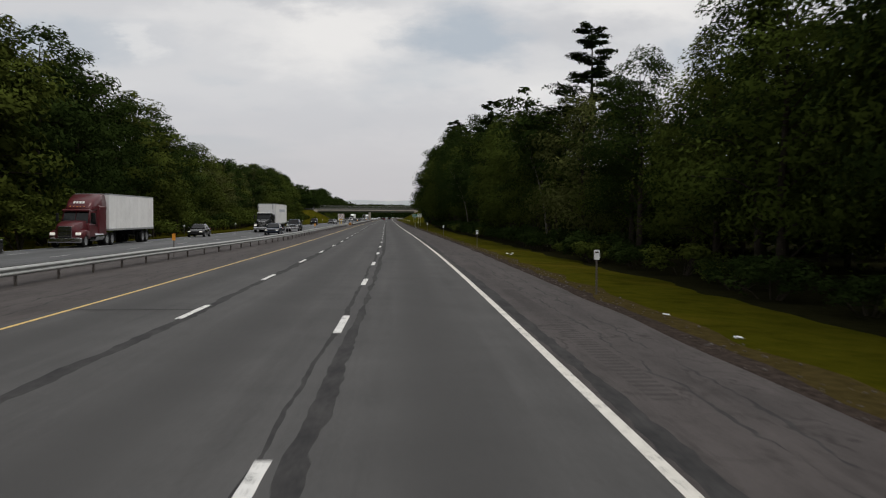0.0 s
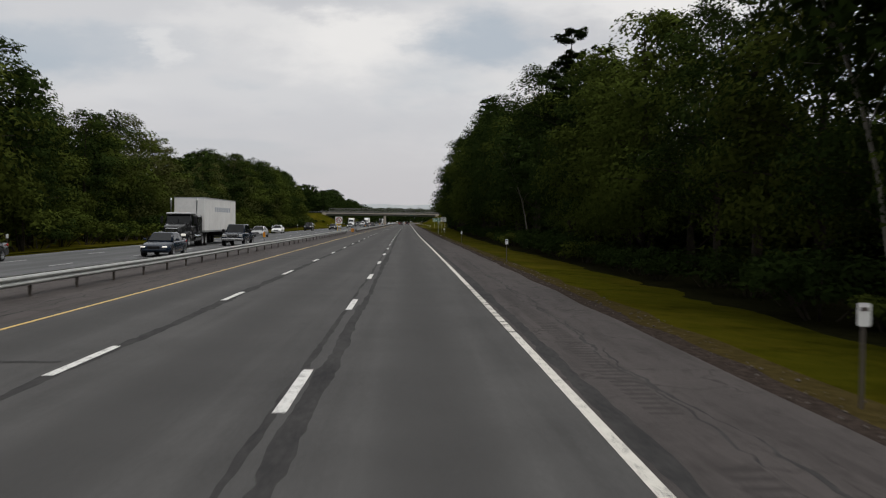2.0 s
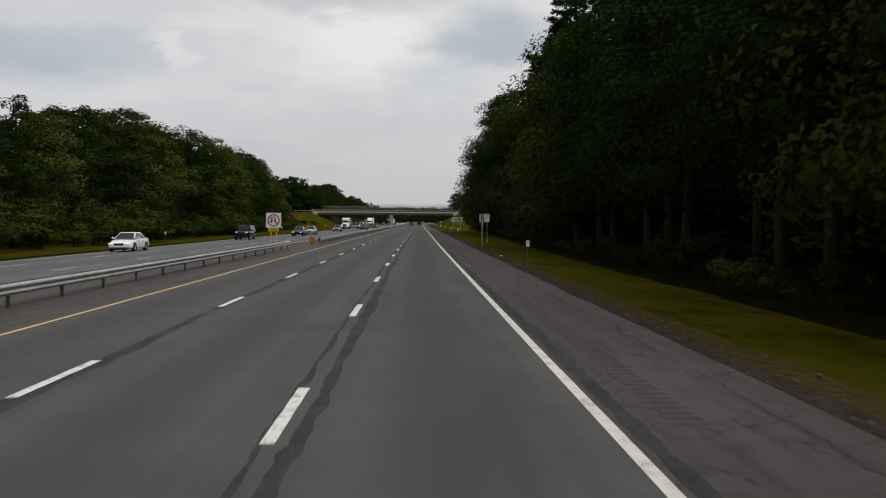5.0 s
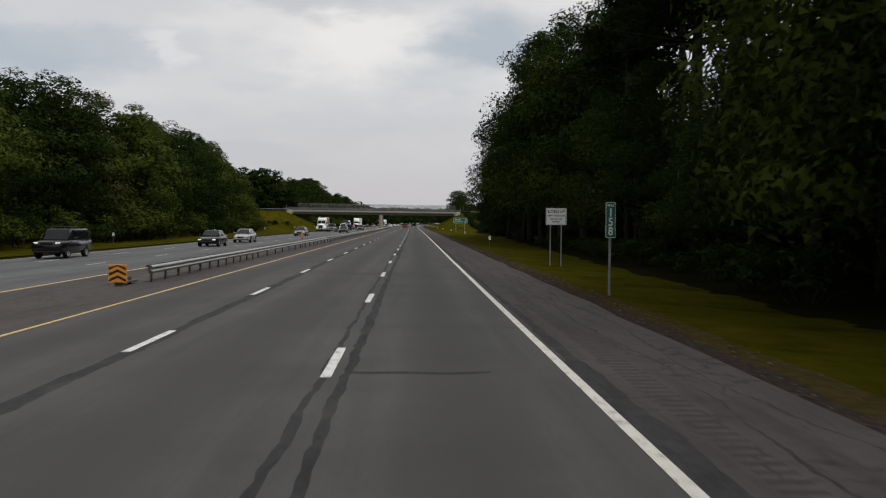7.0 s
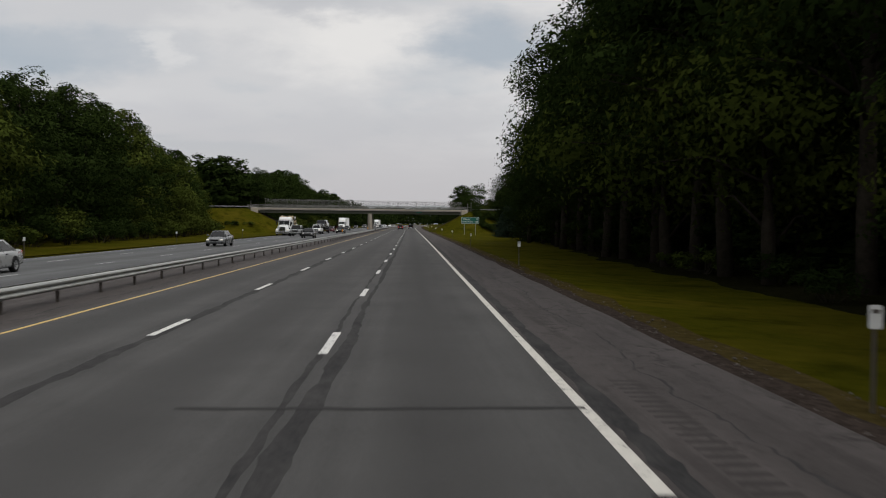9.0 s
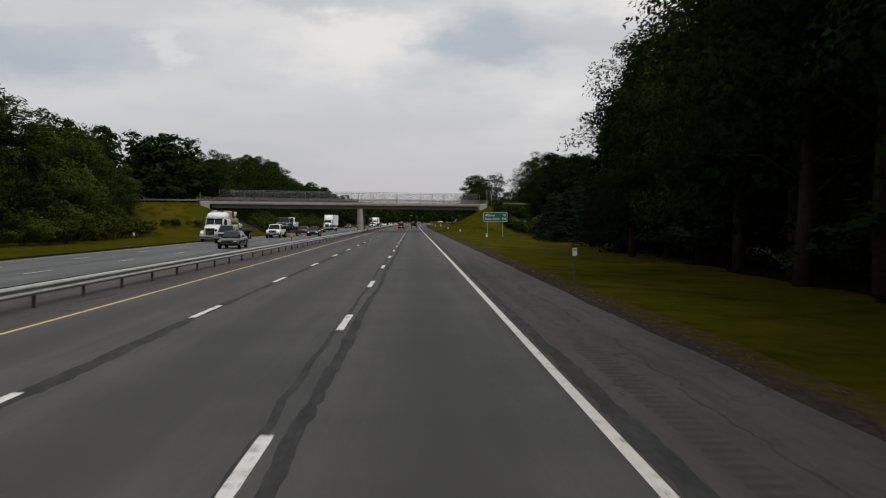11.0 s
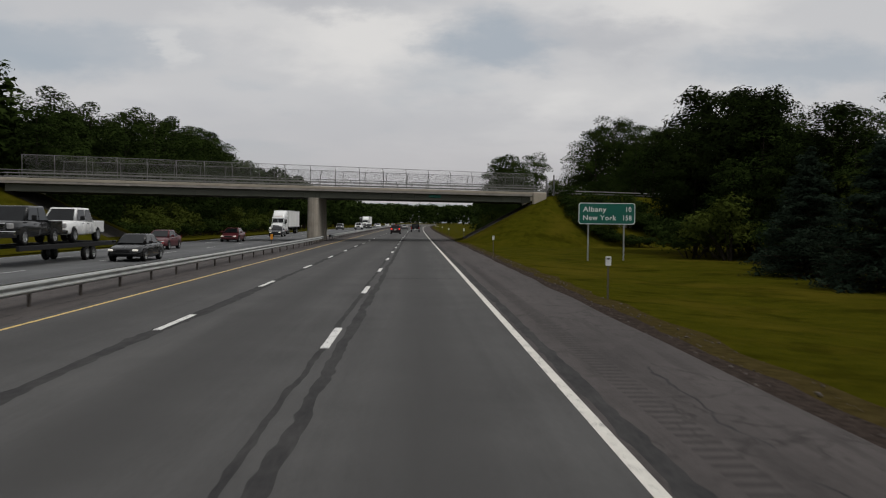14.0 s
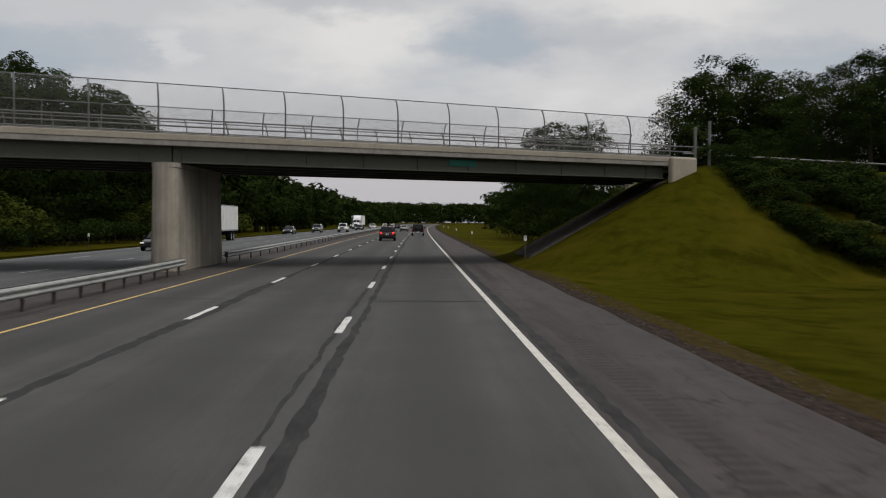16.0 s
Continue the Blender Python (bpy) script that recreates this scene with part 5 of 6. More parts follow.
# scrub running down the near slope of the fill
for k in range(62):
    if k < 22:
        q = k / 21
        x = float(np.interp(q, [0, 0.3, 0.6, 0.8, 1], [5.2, 6.0, 7.2, 9.5, 14.0])) + rng.uniform(-0.5, 0.5)
        y, h = float(np.interp(q, [0, 0.3, 0.6, 0.8, 1], [519.0, 514.2, 510.6, 509.2, 508.4])) + rng.uniform(-0.4, 0.4), rng.uniform(0.38, 0.6)
    elif k >= 40:
        x, y, h = rng.uniform(11, 23), rng.uniform(513.5, 520), rng.uniform(0.35, 0.7)
    else:
        q = (k - 22) / 17
        x, y, h = 8.5 + 10.0 * q, 517.6 - 5.0 * q + rng.uniform(-1.2, 1.0), rng.uniform(0.4, 0.75)
    m = Matrix.Translation((x, y, max(-0.3, fill_height(x, y)) - 0.15)) @ pose(0, 0, 0, 0, 0, rng.uniform(0, 360))
    copy_thing(SHRUBS[0], m @ Matrix.Diagonal((h * 1.3, h * 1.3, h, 1)))
for side in (1, -1):
    for k in range(10):
        p = BR @ Vector((side * (34 + 4.2 * k) + (MIDA if side < 0 else 0), -6.5 - rng.uniform(0, 4), 0))
        m = Matrix.Translation((p.x, p.y, max(0, fill_height(p.x, p.y)) - 0.2)) @ pose(0, 0, 0, 0, 0, rng.uniform(0, 360))
        copy_thing(SHRUBS[rng.choice((0, 0, 1))], m @ Matrix.Diagonal((0.8, 0.8, 0.55, 1)))
for k in range(36):
    s = rng.uniform(-20, 380)
    deep(s, rng.uniform(-75, -38), R_TALL(s) * (0.5 if s > 55 else 1), 1.3)
    s = rng.uniform(30, 480)
    deep(s, L_FRONT(s) + rng.uniform(14, 45), L_TALL(s), 1.3)
vt, vl, vn, tf, n0 = [], [], [], [], 0
for k, m in DEEP:
    a = np.array(m)
    for c in LO[k].children:
        co = np.empty(3 * len(c.data.vertices))
        c.data.vertices.foreach_get("co", co)
        co = co.reshape(-1, 3) @ a[:3, :3].T + a[:3, 3]
        if c.name.startswith("crown"):
            vl.append(co)
            nn = np.empty(3 * len(c.data.loops))
            c.data.corner_normals.foreach_get("vector", nn)
            q = nn.reshape(-1, 3) @ np.linalg.inv(a[:3, :3])
            vn.append(q / np.linalg.norm(q, axis=1)[:, None])
        else:
            vt.append(co)
            tf += [tuple(n0 + i for i in f.vertices) for f in c.data.polygons]
            n0 += len(co)
mass = thing("forest_depth", Matrix(), "closed dark forest standing behind the roadside trees", "forest", kind="stuff")
part("crown", leaf_mesh("crown", (np.concatenate(vl), np.concatenate(vn)), M_LEAF), None, mass)
part("trunk", mesh_of("trunk", np.concatenate(vt), tf, M_BARK, True), None, mass)
for ob in HI + MID[:6] + LO + GAUNT + PINES + SPRUCE + SHRUBS + [BIRCH, BROADPINE]:
    for c in ob.children_recursive:
        bpy.data.objects.remove(c)
    bpy.data.objects.remove(ob)

# far woods round the horizon, as one mass
nr = np.random.default_rng(9)
cs, rs = [], []
for k in range(1700):
    s = nr.uniform(760, 1500)
    side = nr.random()
    if side < 0.27:
        l = nr.uniform(-70, -24) - (s - 760) * 0.05
    elif side < 0.54:
        l = nr.uniform(38, 90)
    else:
        s, l = nr.uniform(1320, 1480), nr.uniform(-190, 190)
    p = spot(s, l, 0)
    for j in range(3):
        cs.append((p.x + nr.normal() * 2.5, p.y + nr.normal() * 2.5, nr.uniform(1, 12.5) * (1.5 if s > 1300 else 1)))
        rs.append(nr.uniform(3.0, 4.6))
woods = new("far_woods", leaf_mesh("far_woods", leaves(nr, cs, rs, [34] * len(cs), 2.4), M_LEAF))
tagged(woods, "distant dark green woods along the highway", "woods", kind="stuff")

# hills far beyond, the haze of much air painted into their pale colour
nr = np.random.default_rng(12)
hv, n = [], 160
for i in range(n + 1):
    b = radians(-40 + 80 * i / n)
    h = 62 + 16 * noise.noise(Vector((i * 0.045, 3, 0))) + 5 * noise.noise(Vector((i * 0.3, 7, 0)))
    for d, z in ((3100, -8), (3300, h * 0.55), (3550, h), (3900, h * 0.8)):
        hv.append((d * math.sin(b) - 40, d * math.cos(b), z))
hills = new("backdrop", mesh_of("backdrop", hv, [(4 * i + j, 4 * i + 4 + j, 4 * i + 5 + j, 4 * i + 1 + j) for i in range(n) for j in range(3)], plain("hazed_far_hills", (0.36, 0.385, 0.40), 1.0, 0, 0.12, 0.01), True))
tagged(hills, "wooded hills along the horizon, haze painted into their pale colour", "hills", kind="structure")

# loose stones on the gravel strip
nr = np.random.default_rng(21)
n = 5200
base = np.array([(1, 0, 0), (-1, 0, 0), (0, 1, 0), (0, -1, 0), (0, 0, 1), (0, 0, -1)], dtype=float)
tri = [(0, 2, 4), (2, 1, 4), (1, 3, 4), (3, 0, 4), (2, 0, 5), (1, 2, 5), (3, 1, 5), (0, 3, 5)]
sv, sf = [], []
for i in range(n):
    q = nr.uniform(-5, 500)
    c = np.array(spot(q, nr.uniform(-3.9, -2.45), -0.035))
    r = 0.012 + 0.03 * nr.random() ** 3
    sv.append(c + base * r * nr.uniform(0.6, 1.4, (6, 1)) * np.array([1, 1, 0.7]))
    sf += [tuple(6 * i + j for j in f) for f in tri]
stones = new("loose_stones", mesh_of("loose_stones", np.concatenate(sv), sf, plain("pebble", (0.085, 0.075, 0.068), 0.9, 0, 0.5, 3)))
tagged(stones, "small loose stones scattered over the gravel strip", "stones", kind="stuff")

# ---- vehicles: y points ahead, origin on the ground under the middle ----
def paint(name, colour, rough=0.16, metal=0.0):
    k = Mat(name, rough, metal)
    at = k.coord()
    n = k.noise(at, 1.7, 4)
    k.base(k.mix(k.span(n, 0.35, 0.7, 0, 0.35), colour, tuple(c * 0.7 + 0.003 for c in colour)))
    k.rough(k.span(n, 0.3, 0.7, rough, rough + 0.12))
    k.b.inputs["Specular IOR Level"].default_value = 0.35
    k.b.inputs["Coat Weight"].default_value = 0.3
    k.b.inputs["Coat Roughness"].default_value = 0.04
    return k.m


def lamp_mat(name, colour, power):
    k = Mat(name, 0.2)
    k.base(colour)
    k.b.inputs["Emission Color"].default_value = (*colour, 1)
    k.b.inputs["Emission Strength"].default_value = power
    return k.m


k = Mat("tinted_glass", 0.06)
k.base(k.mix(k.span(k.noise(k.coord(), 2.0), 0.3, 0.7), (0.004, 0.005, 0.006), (0.009, 0.011, 0.012)))
k.b.inputs["Specular IOR Level"].default_value = 0.3
M_GLASS = k.m
M_TYRE = plain("tyre_rubber", (0.010, 0.010, 0.010), 0.85, 0, 0.2, 9)
M_RIM = plain("alloy_rim", (0.40, 0.41, 0.42), 0.35, 0.8, 0.15, 9)
M_CHROME = plain("chrome", (0.6, 0.6, 0.6), 0.15, 1.0, 0.1, 5)
M_TRIM = plain("black_trim", (0.010, 0.010, 0.011), 0.6, 0, 0.2, 6)
M_HEAD = lamp_mat("headlight_lit", (0.85, 0.82, 0.75), 0.35)
M_CLEAR = plain("headlight_glass", (0.5, 0.5, 0.5), 0.1, 0.3, 0.2, 8)
M_TAIL = lamp_mat("tail_light_lit", (0.9, 0.03, 0.02), 1.3)
M_TAILOFF = plain("tail_light_red", (0.35, 0.012, 0.012), 0.2, 0, 0.1, 8)
M_AMBER = plain("amber_lens", (0.7, 0.25, 0.02), 0.3, 0, 0.1, 8)
P_BLACK = paint("paint_black", (0.005, 0.0055, 0.006))
P_CHAR = paint("paint_charcoal", (0.015, 0.016, 0.017))
P_BLUE = paint("paint_dark_blue", (0.006, 0.014, 0.028))
P_SILVER = paint("paint_silver", (0.42, 0.43, 0.43), 0.22, 0.4)
P_WHITE = paint("paint_white", (0.80, 0.81, 0.81), 0.2, 0.0)
P_MAROON = paint("paint_maroon", (0.085, 0.012, 0.016), 0.3, 0.1)
P_GREY = paint("paint_grey", (0.17, 0.18, 0.185), 0.22, 0.4)
P_WINE = paint("paint_wine_grey", (0.045, 0.020, 0.022))
P_TRAILER = plain("trailer_skin", (0.78, 0.78, 0.77), 0.5, 0.1, 0.12, 0.6)


def loft(sections, ring=None):
    """A smooth hull through sections (y, bottom half width, top half width, z0, z1)."""
    bm = bmesh.new()
    rows = []
    for y, wb, wt, z0, z1 in sections:
        h = z1 - z0
        half = [(wb * 0.86, z0), (wb * 0.97, z0 + 0.05 * h), (wb, z0 + 0.16 * h), (wb * 0.5 + wt * 0.5 + 0.012, z0 + 0.55 * h), (wt, z0 + 0.86 * h), (wt * 0.95, z0 + 0.96 * h), (wt * 0.82, z1), (0, z1 + 0.018 * wt)]
        pts = [(x, z) for x, z in half] + [(-x, z) for x, z in half[-2::-1]]
        rows.append([bm.verts.new((x, y, z)) for x, z in pts])
    n = len(rows[0])
    for a, b in zip(rows, rows[1:]):
        for j in range(n):
            bm.faces.new((a[j], a[(j + 1) % n], b[(j + 1) % n], b[j]))
    bm.faces.new(rows[0])
    bm.faces.new(rows[-1][::-1])
    bmesh.ops.recalc_face_normals(bm, faces=bm.faces)
    return bm


def cabin_shape(c):
    """Corners of a greenhouse: bottom y0, y1, half width, z; top y0, y1, half width, z."""
    yb0, yb1, wb, zb, yt0, yt1, wt, zt = c
    B = [Vector((-wb, yb0, zb)), Vector((wb, yb0, zb)), Vector((wb * 0.96, yb1, zb)), Vector((-wb * 0.96, yb1, zb))]
    T = [Vector((-wt, yt0, zt)), Vector((wt, yt0, zt)), Vector((wt * 0.97, yt1, zt)), Vector((-wt * 0.97, yt1, zt))]
    return B, T


def cabin_mesh(c):
    B, T = cabin_shape(c)
    bm = bmesh.new()
    vb, vt = [bm.verts.new(v) for v in B], [bm.verts.new(v) for v in T]
    bm.faces.new(vb[::-1])
    bm.faces.new(vt)
    for i in range(4):
        bm.faces.new((vb[i], vb[(i + 1) % 4], vt[(i + 1) % 4], vt[i]))
    bmesh.ops.bevel(bm, geom=[e for e in bm.edges if e.verts[0].co.z > B[0].z + 0.05 or e.verts[1].co.z > B[0].z + 0.05], offset=0.07, segments=3, affect="EDGES", profile=0.6)
    bmesh.ops.recalc_face_normals(bm, faces=bm.faces)
    return bm


def pane(c, side, u0, u1, v0, v1, out=0.012, cut=0.0):
    """A pane lying on a greenhouse side: 0 rear, 1 right, 2 front, 3 left. cut slants its far upper corner."""
    B, T = cabin_shape(c)
    p, q = B[side], B[(side + 1) % 4]
    r, s = T[(side + 1) % 4], T[side]
    at = lambda u, v: (p.lerp(q, u)).lerp(s.lerp(r, u), v)
    nrm = (q - p).cross(s - p).normalized()
    bm = bmesh.new()
    quad = [at(u0, v0), at(u1, v0), at(u1 - cut, v1), at(u0 + cut * 0.0, v1)]
    f = [bm.verts.new(x + nrm * out) for x in quad]
    b = [bm.verts.new(x - nrm * 0.02) for x in quad]
    bm.faces.new(f)
    bm.faces.new(b[::-1])
    for i in range(4):
        bm.faces.new((f[i], b[i], b[(i + 1) % 4], f[(i + 1) % 4]))
    return bm


WHEELS = {}


def wheel_meshes(r, w):
    if (r, w) not in WHEELS:
        n = 24
        made = []
        for prof, mat in (([(-w / 2, r * 0.62), (-w / 2, r * 0.93), (-w / 2 + 0.03, r), (w / 2 - 0.03, r), (w / 2, r * 0.93), (w / 2, r * 0.62)], M_TYRE),
                          ([(w / 2 - 0.035, r * 0.1), (w / 2 - 0.03, r * 0.3), (w / 2 - 0.055, r * 0.5), (w / 2 - 0.012, r * 0.6), (w / 2 - 0.005, r * 0.63), (-w / 2, r * 0.63)], M_RIM)):
            bm = bmesh.new()
            rows = [[bm.verts.new((x, rr * math.cos(a), rr * math.sin(a))) for x, rr in prof] for a in (2 * math.pi * k / n for k in range(n))]
            for i in range(n):
                p, q = rows[i], rows[(i + 1) % n]
                for j in range(len(prof) - 1):
                    bm.faces.new((p[j], p[j + 1], q[j + 1], q[j]))
            if mat is M_RIM:
                bm.faces.new([rw[0] for rw in rows])
                for k in range(5):
                    box(bm, (0.02, r * 0.13, r * 0.42), (w / 2 - 0.02, 0, 0), 0, Matrix.Rotation(2 * math.pi * k / 5, 4, "X") @ Matrix.Translation((0, 0, r * 0.36)))
            bmesh.ops.recalc_face_normals(bm, faces=bm.faces)
            me = bpy.data.meshes.new("tyre" if mat is M_TYRE else "rim")
            bm.to_mesh(me)
            bm.free()
            me.materials.append(mat)
            me.polygons.foreach_set("use_smooth", [mat is M_TYRE] * len(me.polygons))
            made.append(me)
        WHEELS[(r, w)] = made
    return WHEELS[(r, w)]


def wheel(v, x, y, r, w):
    tyre, rim = wheel_meshes(r, w)
    m = Matrix.Translation((x, y, r)) @ Matrix.Rotation(0 if x > 0 else math.pi, 4, "Z")
    part("rim", rim, None, part("wheel", tyre, None, v, at=m), "metal wheel rim")


def arch(v, x, y, r):
    # black ring on the body in place of the arch's shaded gap
    bm = bmesh.new()
    n, rows = 14, []
    sx = 1 if x > 0 else -1
    for k in range(n + 1):
        a = radians(-18 + 216 * k / n)
        rows.append([bm.verts.new((x + sx * d, y + q * math.cos(a), r + q * math.sin(a))) for q, d in ((r * 0.9, -0.05), (r * 0.98, 0.012), (r * 1.17, 0.012), (r * 1.2, -0.02))])
    for p, q in zip(rows, rows[1:]):
        for j in range(3):
            bm.faces.new((p[j], p[j + 1], q[j + 1], q[j]))
    part("wheel_arch", bm, M_TRIM, v, "black ring painting the shaded gap of the wheel arch")


KINDS = {
    "sedan": dict(hull=[(-2.38, 0.70, 0.66, 0.48, 0.90), (-2.28, 0.86, 0.80, 0.32, 1.0), (-1.5, 0.91, 0.86, 0.22, 1.0), (0, 0.92, 0.88, 0.2, 0.95), (0.9, 0.92, 0.87, 0.22, 0.93), (1.6, 0.90, 0.82, 0.24, 0.84), (2.2, 0.84, 0.72, 0.28, 0.72), (2.38, 0.66, 0.58, 0.40, 0.62)],
                  cab=(-1.75, 1.15, 0.84, 0.93, -0.95, 0.28, 0.60, 1.45), axle=(-1.38, 1.42), r=0.33, belt=0.95, sides=((0.18, 0.50), (0.54, 0.93))),
    "suv": dict(hull=[(-2.32, 0.78, 0.74, 0.46, 1.0), (-2.24, 0.90, 0.86, 0.34, 1.06), (-1.5, 0.94, 0.90, 0.26, 1.06), (0, 0.94, 0.91, 0.25, 1.04), (0.9, 0.94, 0.90, 0.26, 1.04), (1.6, 0.92, 0.86, 0.28, 0.99), (2.15, 0.88, 0.78, 0.32, 0.90), (2.32, 0.74, 0.66, 0.44, 0.78)],
                cab=(-2.22, 1.15, 0.88, 1.02, -1.85, 0.42, 0.68, 1.66), axle=(-1.38, 1.40), r=0.37, belt=1.04, sides=((0.06, 0.27), (0.30, 0.58), (0.61, 0.93))),
    "jeep": dict(hull=[(-2.38, 0.82, 0.80, 0.48, 1.06), (-2.30, 0.92, 0.90, 0.40, 1.1), (0, 0.95, 0.92, 0.34, 1.1), (1.0, 0.95, 0.92, 0.34, 1.1), (2.1, 0.92, 0.86, 0.38, 1.05), (2.36, 0.86, 0.80, 0.44, 0.98)],
                 cab=(-2.3, 1.05, 0.90, 1.08, -2.12, 0.52, 0.74, 1.76), axle=(-1.42, 1.48), r=0.39, belt=1.1, sides=((0.05, 0.27), (0.30, 0.58), (0.61, 0.94))),
}


def car(kind, m, coat, label, lit=True, rack=False, brake=False):
    k = KINDS[kind]
    v = thing("suv" if kind != "sedan" else "car", m, label, "suv" if kind != "sedan" else "car", "highway traffic")
    hull, c, r = k["hull"], k["cab"], k["r"]
    part("body", loft(hull), coat, v, smooth=True)
    part("cabin", cabin_mesh(c), coat, v, smooth=True)
    part("windscreen", pane(c, 2, 0.07, 0.93, 0.06, 0.90), M_GLASS, v, "dark windscreen")
    part("rear_window", pane(c, 0, 0.09, 0.91, 0.16, 0.88), M_GLASS, v, "dark rear window")
    for side in (1, 3):
        for u0, u1 in k["sides"]:
            a, b = (u0, u1) if side == 1 else (1 - u1, 1 - u0)
            part("side_window", pane(c, side, a, b, 0.08, 0.86), M_GLASS, v, "dark side window")
    for y in k["axle"]:
        for x in (0.82, -0.82):
            arch(v, 0.905 * (1 if x > 0 else -1), y, r)
            wheel(v, x, y, r, 0.23)
    yf, yr = hull[-1][0], hull[0][0]
    zf, zr = hull[-2][4] - 0.11, hull[1][4] - 0.14
    for x in (0.62, -0.62):
        part("headlight", boxed((0.30, 0.22, 0.10), (x, yf - 0.09, zf), 0.045, Matrix.Rotation(radians(-14 if x > 0 else 14), 4, "Z")), M_HEAD if lit else M_CLEAR, v, "headlight")
        part("tail_light", boxed((0.24, 0.16, 0.17 if kind == "sedan" else 0.24), (x * 1.12, yr + 0.07, zr), 0.04, Matrix.Rotation(radians(12 if x > 0 else -12), 4, "Z")), M_TAIL if brake else M_TAILOFF, v, "red tail light")
        part("door_mirror", boxed((0.2, 0.12, 0.14), (x * 1.58, c[1] - 0.42, k["belt"] + 0.08), 0.04), coat, v)
        for y in (-0.55, 0.45):
            part("door_handle", boxed((0.03, 0.2, 0.035), (x / 0.62 * 0.915, y, k["belt"] - 0.13), 0.01), M_TRIM, v)
    part("grille", boxed((0.72, 0.06, 0.16), (0, yf - 0.005, zf - 0.04), 0.02), M_TRIM, v, "black grille")
    part("front_bumper", boxed((1.42, 0.14, 0.16), (0, yf - 0.05, 0.42), 0.05), M_TRIM if kind != "sedan" else coat, v)
    part("rear_bumper", boxed((1.56, 0.16, 0.2), (0, yr + 0.03, 0.5), 0.05), M_TRIM, v)
    plate_ = part("number_plate", boxed((0.32, 0.02, 0.16), (0, yr - 0.01, 0.78), 0.005), M_SIGNW, v, "pale number plate")
    part("plate_bar", boxed((0.2, 0.006, 0.05), (0, yr - 0.024, 0.78)), M_TRIM, plate_)
    if rack:
        for x in (0.58, -0.58):
            part("roof_rail", tubed([(x, -1.6, c[7] + 0.02), (x, -1.5, c[7] + 0.09), (x, 0.1, c[7] + 0.09), (x, 0.25, c[7] + 0.01)], 0.022, 6), M_TRIM, v)
        part("roof_rack", boxed((1.1, 0.7, 0.1), (0, -0.7, c[7] + 0.1), 0.03), M_TRIM, v)
    if brake:
        part("tail_light", boxed((0.4, 0.05, 0.04), (0, c[4] - 0.06, c[7] - 0.02), 0.01), M_TAILOFF, v, "high brake light")
    return v


